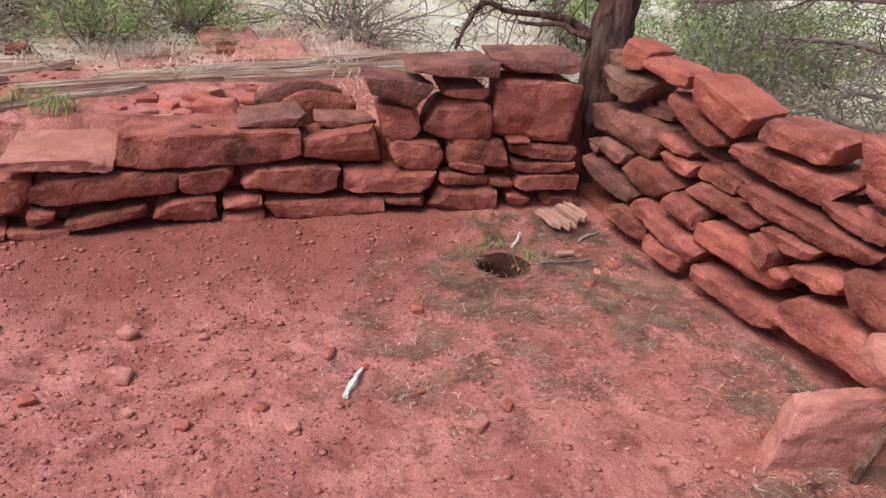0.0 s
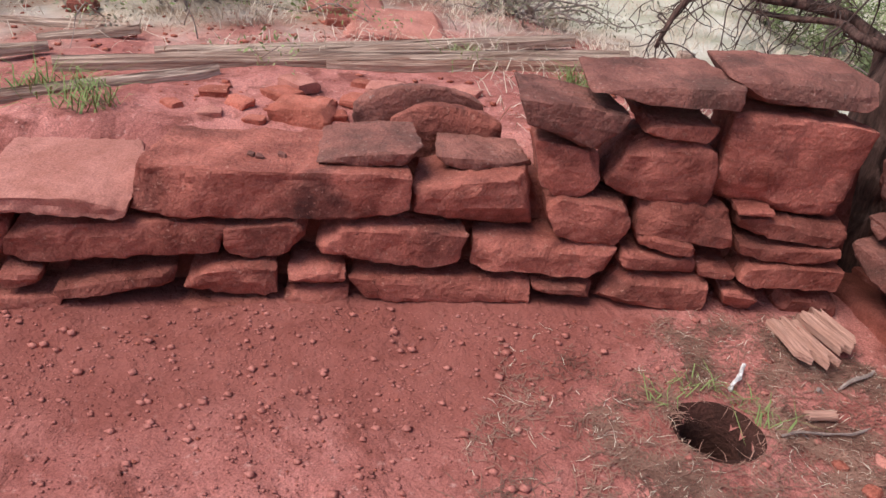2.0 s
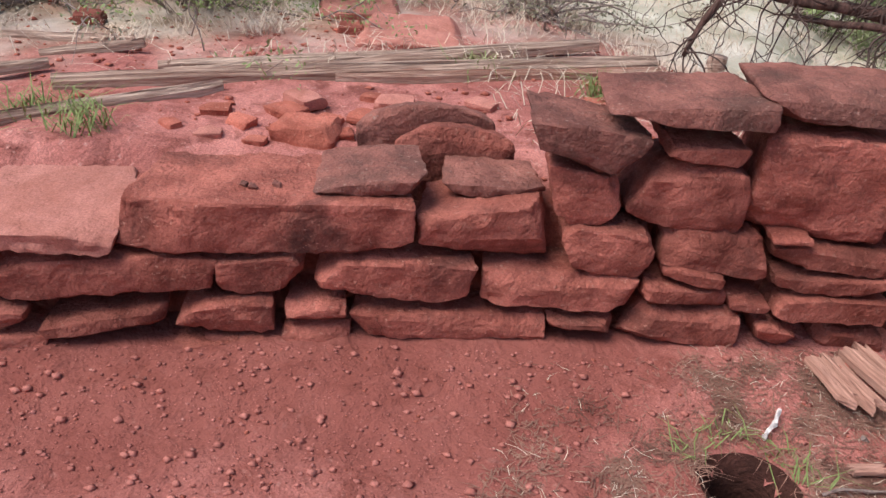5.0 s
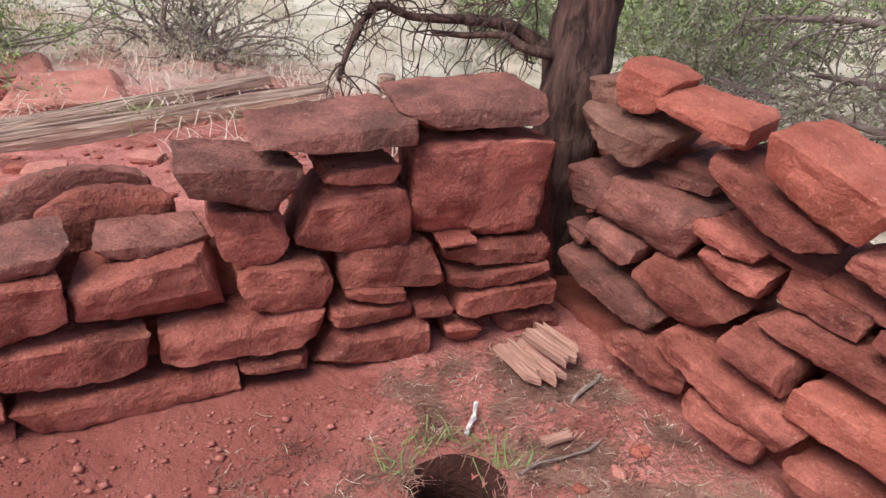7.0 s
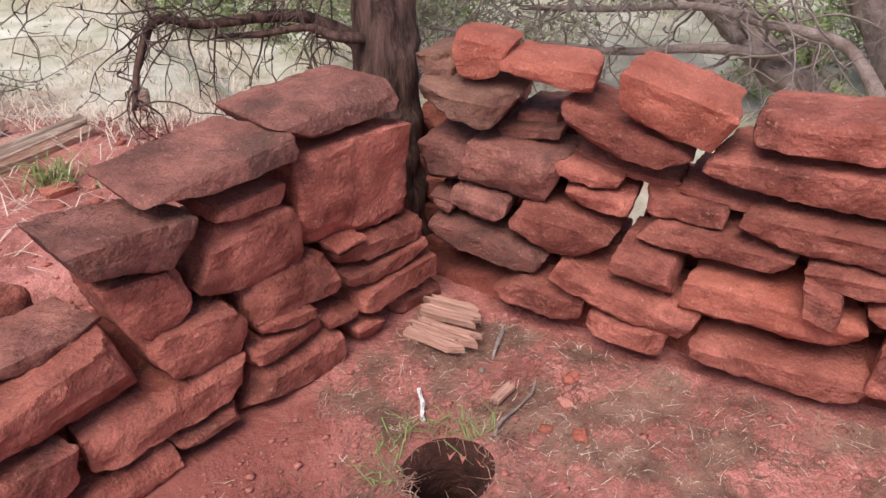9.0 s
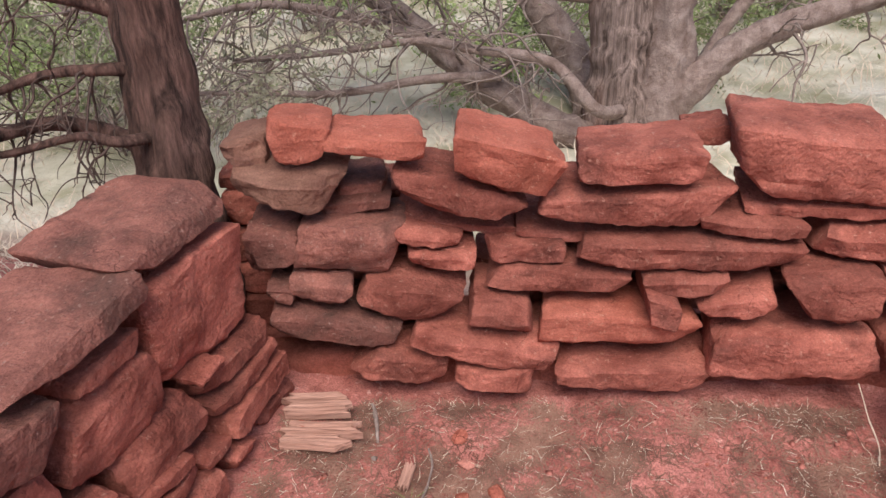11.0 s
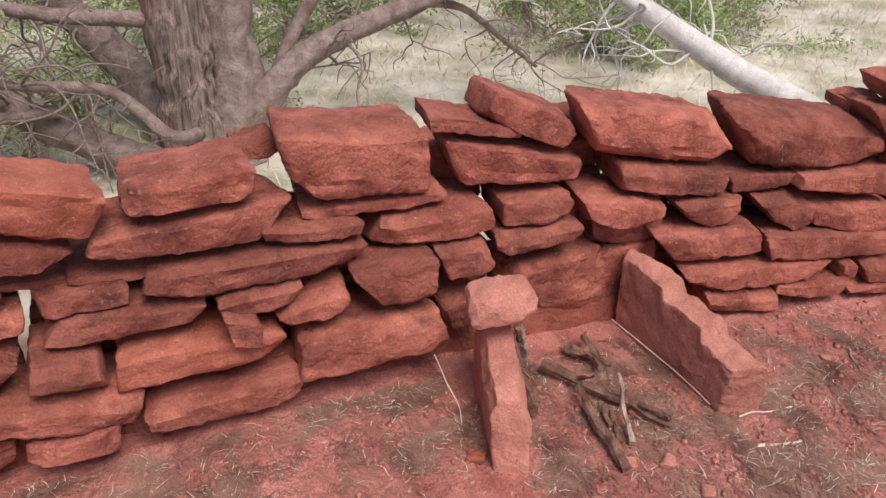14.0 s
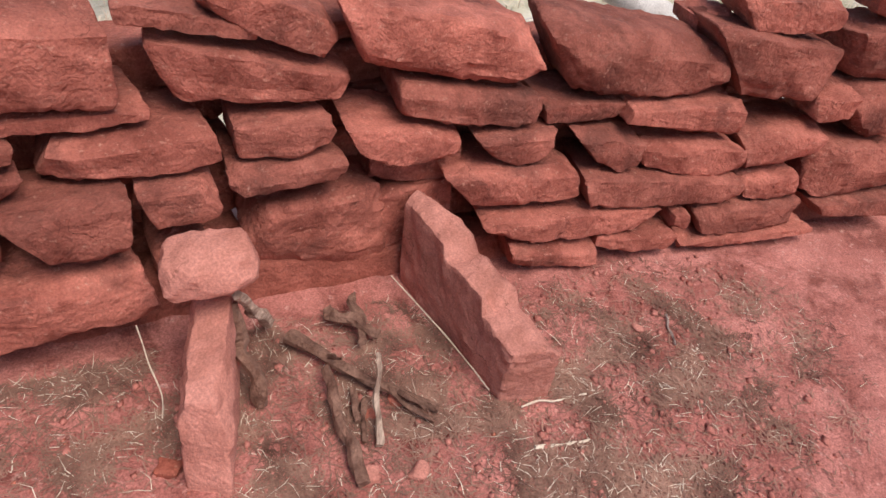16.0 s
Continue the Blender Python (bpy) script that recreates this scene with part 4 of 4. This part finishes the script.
# slabs and rubble behind the north wall
for k, (x, y, w, h, d, hd, mt) in enumerate(((-1.66, 5.50, 0.44, 0.065, 0.36, 20, "pale"), (-1.26, 5.18, 0.50, 0.06, 0.42, 18, "pale"), (-1.54, 5.12, 0.13, 0.05, 0.1, 20, "red"),
                                             (-2.68, 4.72, 0.14, 0.07, 0.11, 20, "red"), (-3.6, 4.9, 0.26, 0.1, 0.2, 10, "red"), (-1.75, 3.30, 0.34, 0.10, 0.26, 20, "pale"))):
    set_rock("rock", "flat pink sandstone rock on the slope", "rock", x, y, w, h, d, mt, 520 + k, heading=hd, rx=4, rounding=0.16, chips=14, lean_l=0.15, lean_r=-0.1, taper=0.8, sink=0.008, group="rocks behind the wall")
for k, (x, y, w) in enumerate(((-1.30, 4.14, 0.16), (-1.17, 3.90, 0.23), (-1.42, 3.89, 0.11), (-1.46, 3.76, 0.09), (-1.05, 4.10, 0.13), (-1.32, 4.04, 0.15), (-1.00, 4.28, 0.15), (-1.16, 4.05, 0.10), (-1.08, 3.95, 0.11), (-1.24, 4.00, 0.09), (-0.95, 4.02, 0.10),
                               (-1.55, 3.95, 0.11), (-0.88, 4.20, 0.12), (-1.62, 3.78, 0.08), (-1.3, 3.78, 0.08), (-0.7, 4.40, 0.12), (-0.3, 4.62, 0.11), (-1.1, 4.32, 0.10))):
    set_rock("rock", "flat chip of red rubble behind the wall", "rock", x, y, w, w * 0.36, w * 0.7, "orange" if k % 3 else "pale", 540 + k, heading=(k * 37) % 60 - 30,
             rounding=0.2, chips=9, grain=0.03, sink=0.012, group="rubble behind the wall")
for k, (x, z) in enumerate(((-1.055, 0.497), (-1.02, 0.497), (-0.975, 0.497))):
    p, head = base_a(x)
    pb = new("pebble", rock(0.026, 0.014, 0.02, M["dark"], 560 + k, grain=0.006))
    pb.location = (x, p.y + 0.16 - 0.02 * (k % 2), z)
    tagged(pb, "small dark stone chip on the long slab", "pebble", "chips on the slab")


# ---------------------------------------------------------------- loose stones on the floor
for k, (x, y, w, mt) in enumerate(((-0.92, 2.17, 0.095, "pale"), (0.24, 2.09, 0.08, "pale"), (-0.02, 2.74, 0.055, "orange"), (-0.99, 2.40, 0.075, "pale"), (-0.74, 2.44, 0.04, "pale"),
                                   (-0.29, 2.42, 0.06, "red"), (-0.15, 2.37, 0.035, "orange"), (0.29, 2.44, 0.04, "pale"), (0.33, 2.21, 0.05, "orange"), (-0.31, 2.01, 0.06, "pale"),
                                   (-0.43, 2.09, 0.05, "orange"), (-1.13, 2.01, 0.06, "orange"), (-0.63, 1.97, 0.05, "orange"), (-0.81, 2.00, 0.045, "pale"), (0.05, 2.26, 0.035, "orange"),
                                   (0.71, 3.18, 0.045, "pale"), (0.60, 3.13, 0.04, "orange"), (0.78, 3.25, 0.05, "orange"), (0.66, 3.06, 0.05, "orange"), (1.16, 1.75, 0.05, "pale"),
                                   (1.18, 1.64, 0.05, "pale"), (1.22, 2.08, 0.04, "pale"), (1.14, 2.18, 0.06, "orange"), (1.00, 2.01, 0.035, "pale"), (1.72, 1.03, 0.04, "pale"), (1.40, 1.70, 0.05, "orange"),
                                   (1.34, 1.77, 0.045, "orange"), (1.08, 1.55, 0.05, "pale"), (1.04, 1.43, 0.045, "orange"), (0.54, 3.62, 0.06, "orange"))):
    set_rock("rock", "small pink stone lying on the trodden soil", "rock", x, y, w, w * 0.5, w * 0.75, mt, 600 + k, heading=(k * 53) % 180, rounding=0.36, chips=14, grain=0.009,
             sink=w * 0.1, group="loose stones on the floor")


def pebbles(name, n, area, sizes, seed, mat, label, keep=None):
    r = rand(seed)
    verts, faces = [], []
    base = [(1, 0, 0), (-1, 0, 0), (0, 1, 0), (0, -1, 0), (0, 0, 1), (0, 0, -1)]
    tri = [(0, 2, 4), (2, 1, 4), (1, 3, 4), (3, 0, 4), (2, 0, 5), (1, 2, 5), (3, 1, 5), (0, 3, 5)]
    made = 0
    while made < n:
        x, y = r.uniform(area[0], area[1]), r.uniform(area[2], area[3])
        if keep and not keep(x, y, r):
            continue
        s = sizes[0] + (sizes[1] - sizes[0]) * r.rand() ** 6
        m = Euler(r.uniform(0, 6, 3)).to_matrix()
        k = len(verts)
        c = on(x, y, s * 0.2)
        sh = Vector((1, r.uniform(0.6, 0.9), r.uniform(0.3, 0.55)))
        for b in base:
            v = m @ Vector(b) * s * r.uniform(0.75, 1.1)
            verts.append(c + Vector((v.x * sh.x, v.y * sh.y, v.z * sh.z)))
        faces += [tuple(i + k for i in t) for t in tri]
        made += 1
    return tagged(new(name, mesh_of(name, verts, faces, mat, True)), label, "gravel", kind="stuff")


def inside(x, y):
    return math.hypot(x - HOLE[0], y - HOLE[1]) > 0.125 and y < 3.48 + 0.336 * x and x < 2.31 - 0.2315 * y - 0.0621 * y * y


def clump(x, y, s, seed=0):
    return noise.noise(Vector((x * s, y * s, seed))) * 0.5 + 0.5


pebbles("gravel", 9000, (-2.1, 2.2, 0.6, 3.6), (0.003, 0.021), 5, GRAVEL, "fine pink gravel strewn over the soil",
        lambda x, y, r: inside(x, y) and r.rand() < 0.15 + 0.85 * smooth(0.5, -0.9, x) * clump(x, y, 2.2) + 0.3 * (x > 0.9))
pebbles("gravel", 2600, (-2.1, 2.2, 0.6, 3.6), (0.0025, 0.010), 6, M["orange"], "fine red gravel strewn over the soil", lambda x, y, r: inside(x, y) and r.rand() < clump(x, y, 2, 3))
pebbles("grit", 16000, (-2.1, 1.9, 0.9, 3.5), (0.003, 0.011), 8, SOIL, "fine red grit strewn over the soil", lambda x, y, r: inside(x, y) and r.rand() < 0.25 + smooth(0.6, -0.6, x) * clump(x, y, 3, 5))
pebbles("gravel", 1500, (-3.4, 0.4, 3.85, 5.4), (0.005, 0.03), 7, M["orange"], "loose red rubble behind the wall", lambda x, y, r: y > 3.95 + 0.33 * x)


# ---------------------------------------------------------------- litter, grass
def spots(n, x0, x1, y0, y1, seed, keep):
    r = rand(seed)
    out = []
    while len(out) < n:
        x, y = r.uniform(x0, x1), r.uniform(y0, y1)
        if keep(x, y, r):
            out.append(on(x, y, 0.003))
    return out


def near(cx, cy, rad):
    return lambda x, y: max(0.0, 1 - math.hypot(x - cx, y - cy) / rad)


def litter_at(x, y, r):
    if not inside(x - 0.02, y - 0.05) or math.hypot(x - HOLE[0], y - HOLE[1]) < 0.11:
        return False
    f = max(1.6 * near(0.50, 3.36, 0.42)(x, y), 1.2 * near(0.93, 3.03, 0.5)(x, y), near(0.60, 3.18, 0.45)(x, y), 2.2 * near(1.38, 1.81, 0.4)(x, y), near(1.33, 1.25, 0.6)(x, y), 0.8 * near(1.14, 1.44, 0.6)(x, y),
            near(1.23, 2.42, 0.3)(x, y), near(1.26, 2.74, 0.2)(x, y), 0.7 * near(0.15, 2.98, 0.3)(x, y), 0.25 * near(0.16, 2.70, 0.8)(x, y), 0.5 * near(1.66, 0.87, 0.5)(x, y))
    return r.rand() < min(1.0, f * 1.6) * (0.15 + 1.1 * smooth(0.47, 0.60, clump(x, y, 7.0)))


tagged(new("needle_litter", straws("needle_litter", spots(44000, -0.3, 2.1, 0.4, 3.75, 11, litter_at), rand(12), DUFF, 0.038, 0.0012, 0.06, 0.2)),
       "brown juniper needles and twig litter on the soil", "litter", kind="stuff")
tagged(new("dry_grass", straws("dry_grass", spots(2600, -0.3, 2.1, 0.4, 3.75, 13, litter_at), rand(14), STRAW, 0.042, 0.0009, 0.1, 0.3)),
       "scattered pale straw on the soil", "litter", kind="stuff")
tagged(new("grass_tuft", straws("grass_tuft", spots(70, 0.1, 0.5, 3.0, 3.4, 15, lambda x, y, r: 0.11 < math.hypot(x - 0.30, y - 3.15) < 0.19 and y > 3.17), rand(16), GRASS, 0.085, 0.0016, 0.4, 0.5)),
       "small tuft of green grass beside the burrow", "grass")
tagged(new("grass_ring", straws("grass_ring", spots(300, 0.05, 0.58, 2.85, 3.4, 17, lambda x, y, r: 0.10 < math.hypot(x - 0.30, y - 3.13) < 0.2), rand(18), DUFF, 0.06, 0.0011, 0.15, 0.3)),
       "dry grass ring round the burrow", "grass")


def behind_a(x, y, r):
    return y > 4.0 + 0.33 * x and r.rand() < smooth(4.3, 5.6, y + 0.5 * abs(x + 1.2)) * (0.1 + 1.2 * smooth(0.42, 0.6, clump(x, y, 1.6, 9)))


def outside_b(x, y, r):
    return x > 2.9 - 0.25 * y + 0.9 or y > 4.6


tagged(new("dry_grass", straws("dry_grass", spots(20000, -5.5, 2.6, 4.1, 9.0, 21, behind_a), rand(22), STRAW, 0.15, 0.0019, 0.5, 0.4)),
       "tall dry straw grass on the slope", "grass", kind="stuff")
tagged(new("dry_grass", straws("dry_grass", spots(22000, 2.2, 11, -2, 11, 23, outside_b), rand(24), STRAW, 0.2, 0.003, 0.5, 0.4)),
       "pale dry grass beyond the wall", "grass", kind="stuff")
for k, (x, y, n) in enumerate(((-0.82, 4.80, 70), (-0.30, 4.7, 90), (-1.84, 3.62, 90), (-2.1, 3.7, 70), (-0.6, 6.0, 160), (-1.9, 4.9, 60))):
    rr = rand(70 + k)
    sp = [on(x + rr.normal() * 0.05, y + rr.normal() * 0.05) for _ in range(n)]
    tagged(new("grass_tuft", straws("grass_tuft", sp, rr, GRASS if k < 4 else STRAW, 0.16, 0.0022, 0.7, 0.4)), "tuft of grass among the weathered timbers", "grass", "grass tufts")


# ---------------------------------------------------------------- trees
def tree(label, limbs, bark, seed, twigs, leaves=None, limb_mat=None, flutes=0, category="tree"):
    """limbs: (path, first radius, last radius, twig count, twig length); the first is the trunk."""
    r = rand(seed)
    trunk = None
    pile = Pile()
    for k, (path, r0, r1, count, length) in enumerate(limbs):
        n = len(path)
        radii = [r0 + (r1 - r0) * (i / (n - 1)) ** 0.8 for i in range(n)]
        big = r0 > 0.06
        vf = tube(path, radii, 22 if big else 9, seed + k, 0.22, flutes if big else 0)
        if k == 0:
            p = Pile()
            p.add(vf)
            trunk = tagged(new("tree", p.mesh("tree", bark)), label, category)
        else:
            p = Pile()
            p.add(vf)
            part("limb", p.mesh("limb", limb_mat or bark), trunk)
        if count:
            spray(pile, path, r, count, length, min(max(r1 * 0.55, 0.0045), 0.012), 0.14 if twigs is DARKTWIG else 0.06, 0.75, 1)
    tagged(part("branchwork", pile.mesh("branchwork", twigs), trunk), kind="stuff")
    if leaves:
        mat, centres, count, size, spread = leaves
        part("crown", leaf_mesh("crown", centres, r, mat, count, size, spread), trunk)
    return trunk


# dark pine behind the corner
rp = rand(3)
pine_crown = [(0.9 + rp.normal() * 0.9, 4.6 + rp.normal() * 0.8, 2.6 + rp.rand() * 1.6) for _ in range(32)]
tree("dark-barked pine standing close behind the wall corner", (
    ([(0.79, 4.10, 0.0), (0.79, 4.12, 0.3), (0.80, 4.14, 0.65), (0.845, 4.17, 1.0), (0.88, 4.2, 1.5), (0.95, 4.25, 2.6), (1.0, 4.3, 3.6)], 0.135, 0.07, 0, 0),
    ([(0.78, 4.18, 0.74), (0.72, 4.34, 0.80), (0.62, 4.38, 0.85), (0.49, 4.40, 0.865), (0.30, 4.43, 0.87), (0.18, 4.46, 0.90), (0.09, 4.42, 0.79), (0.04, 4.38, 0.66)], 0.030, 0.008, 36, 0.32),
    ([(0.80, 4.20, 0.98), (0.70, 4.24, 1.0), (0.62, 4.34, 1.0), (0.54, 4.43, 0.97), (0.42, 4.56, 0.91)], 0.022, 0.009, 11, 0.32),
    ([(0.78, 4.14, 0.80), (0.64, 4.14, 0.83), (0.59, 4.23, 0.85), (0.47, 4.37, 0.82), (0.37, 4.52, 0.80)], 0.020, 0.008, 10, 0.3),
    ([(0.88, 4.2, 1.2), (0.80, 4.4, 1.19), (0.72, 4.58, 1.2), (0.5, 4.8, 1.22)], 0.026, 0.011, 11, 0.4),
    ([(0.86, 4.2, 1.1), (0.6, 4.35, 1.22), (0.25, 4.5, 1.2), (-0.1, 4.7, 1.05)], 0.022, 0.008, 20, 0.4),
), BARK, 200, DARKTWIG, (LEAF, pine_crown, 120, 0.045, (0.22, 0.22, 0.15)), flutes=7).location = (-0.06, 0.04, 0.0)

# the big many-limbed juniper behind the east wall
rj = rand(4)
low_leaf = [(rj.uniform(2.2, 5.6), rj.uniform(4.4, 7.2), rj.uniform(0.2, 1.5)) for _ in range(55)]
high_leaf = [(3.8 + rj.normal() * 1.7, 3.6 + rj.normal() * 1.7, 3.2 + rj.rand() * 2.2) for _ in range(130)]
right_leaf = [(rj.uniform(4.6, 6.4), rj.uniform(1.4, 3.2), rj.uniform(0.5, 1.6)) for _ in range(34)]
juniper = tree("old juniper with shaggy grey bark and many low limbs", (
    ([(3.52, 3.66, -0.35), (3.56, 3.70, 0.0), (3.62, 3.76, 0.4), (3.66, 3.80, 0.9), (3.72, 3.82, 1.6), (3.8, 3.85, 3.0), (3.9, 3.9, 4.4)], 0.27, 0.12, 0, 0),
    ([(3.50, 3.52, -0.1), (3.60, 3.50, 0.25), (3.68, 3.52, 0.7), (3.75, 3.46, 1.3), (3.8, 3.4, 2.2)], 0.16, 0.09, 0, 0),
    ([(3.45, 3.85, -0.12), (3.25, 3.98, 0.0), (3.23, 4.49, 0.23), (3.22, 4.83, 0.43), (3.21, 5.33, 0.72), (3.18, 5.95, 1.05), (3.1, 6.5, 1.4)], 0.115, 0.05, 16, 0.9),
    ([(3.62, 3.9, 0.0), (3.77, 4.02, 0.05), (3.93, 4.28, 0.30), (4.0, 4.63, 0.62), (4.05, 5.01, 0.97), (4.1, 5.5, 1.5)], 0.14, 0.07, 10, 0.8),
    ([(3.52, 3.52, 0.0), (3.62, 3.36, 0.22), (3.75, 3.22, 0.39), (3.9, 3.0, 0.52), (4.13, 2.58, 0.67), (4.36, 2.15, 0.83), (4.6, 1.6, 1.0)], 0.10, 0.045, 14, 0.6),
    ([(3.9, 3.55, 0.0), (4.08, 3.48, 0.1), (4.29, 3.38, 0.38), (4.62, 3.14, 0.82), (4.9, 2.9, 1.3)], 0.06, 0.035, 8, 0.6),
    ([(3.36, 3.66, 0.12), (3.13, 3.72, 0.20), (3.15, 3.99, 0.41), (3.05, 4.35, 0.46), (2.94, 4.74, 0.50), (2.73, 5.23, 0.43), (2.52, 5.76, 0.38)], 0.042, 0.016, 34, 0.75),
    ([(3.62, 3.86, 0.66), (3.44, 3.98, 0.71), (3.30, 4.43, 0.76), (3.23, 4.84, 0.88), (3.19, 5.22, 1.04), (3.1, 5.8, 1.2)], 0.05, 0.02, 30, 0.75),
    ([(3.15, 4.3, 0.30), (2.95, 4.7, 0.28), (2.7, 5.1, 0.22), (2.4, 5.5, 0.26), (2.0, 6.0, 0.3)], 0.035, 0.012, 28, 0.7),
    ([(3.22, 4.83, 0.43), (2.9, 5.3, 0.62), (2.6, 5.6, 0.7), (2.2, 5.9, 0.66)], 0.04, 0.014, 18, 0.7),
    ([(3.3, 4.6, 0.8), (2.9, 4.9, 1.0), (2.5, 5.1, 1.05), (2.0, 5.4, 1.0), (1.5, 5.7, 0.9)], 0.04, 0.014, 30, 0.7),
    ([(4.13, 2.58, 0.67), (4.4, 2.3, 0.6), (4.7, 2.0, 0.3), (4.9, 1.8, 0.1)], 0.03, 0.012, 14, 0.6),
), JBARK, 300, TWIG, (LEAF, low_leaf + high_leaf + right_leaf, 130, 0.02, (0.4, 0.4, 0.22)), limb_mat=LIMB, flutes=6)
juniper.location = (0.02, 0.14, -0.10)

dead = Pile()
dead.add(tube([(3.2, 0.0, -0.12), (3.53, 0.55, 0.21), (3.60, 0.78, 0.31), (3.67, 0.98, 0.40), (3.77, 1.44, 0.66), (3.9, 1.9, 0.95)], [0.075, 0.075, 0.075, 0.07, 0.06, 0.04], 12, 9, 0.1))
rd = rand(9)
dead_path = [(3.53, 0.55, 0.21), (3.67, 0.98, 0.40), (3.77, 1.44, 0.66), (3.9, 1.9, 0.95)]
dead_tree = tagged(new("dead_tree", dead.mesh("dead_tree", DEAD)), "fallen bleached dead tree trunk beyond the wall", "dead tree")
dead_twigs = Pile()
spray(dead_twigs, dead_path, rd, 26, 0.6, 0.012, 0.0, 0.7, 1)
tagged(part("branchwork", dead_twigs.mesh("branchwork", DEAD), dead_tree), kind="stuff")


def shrub(label, x, y, rad, h, seed, mat, twig_n, leaf_n, size, droop=0.02):
    r = rand(seed)
    base = on(x, y)
    pile, tips = Pile(), []
    for _ in range(twig_n):
        w = Vector((r.normal() * rad, r.normal() * rad, h * r.uniform(0.4, 1.0)))
        path = crooked(base + Vector((r.normal() * 0.08, r.normal() * 0.08, 0)), w, w.length, r, 0.5, droop, 6)
        pile.add(tube(path, [0.010 - 0.0015 * k for k in range(len(path))], 4, r.randint(99), 0.1))
        spray(pile, path, r, 3, 0.3 * w.length, 0.004, droop, 0.7, 0)
        tips += path[3:]
    ob = tagged(new("shrub", pile.mesh("shrub", TWIG)), label, "shrub", "shrubs")
    if leaf_n:
        part("foliage", leaf_mesh("foliage", tips, r, mat, leaf_n, size, (0.09 * rad, 0.09 * rad, 0.07 * rad)), ob)
    return ob


shrub("grey-green shrub with bare lower twigs on the slope", -2.45, 5.25, 0.6, 0.55, 81, LEAFY, 44, 60, 0.013)
shrub("grey-green shrub with bare lower twigs on the slope", -2.0, 5.75, 0.5, 0.5, 82, LEAFY, 34, 70, 0.013)
shrub("leafless grey shrub of tangled dry twigs", -3.3, 4.9, 0.7, 0.6, 83, SAGE, 60, 30, 0.016)
shrub("leafless grey shrub of tangled dry twigs", -0.75, 5.9, 0.3, 0.3, 84, SAGE, 30, 10, 0.014)
shrub("leafless grey shrub of tangled dry twigs", -1.0, 6.3, 0.6, 0.55, 85, SAGE, 50, 8, 0.016)
shrub("leafless grey shrub of tangled dry twigs", -2.9, 5.9, 0.8, 0.8, 86, SAGE, 56, 20, 0.016)
rs = rand(90)
for k in range(42):
    an = rs.uniform(-0.45, 1.75)
    dist = rs.uniform(4.2, 9.5)
    x, y = 1 + dist * math.cos(an), 2 + dist * math.sin(an)
    if math.hypot(x - 3.6, y - 3.8) < 0.9:
        continue
    shrub("rounded green shrub in the dry grass beyond", x, y, rs.uniform(0.4, 0.8), rs.uniform(0.5, 1.1), 100 + k, (LEAF, LEAFY, SAGE, LEAFY)[k % 4], 16, 70, 0.022)
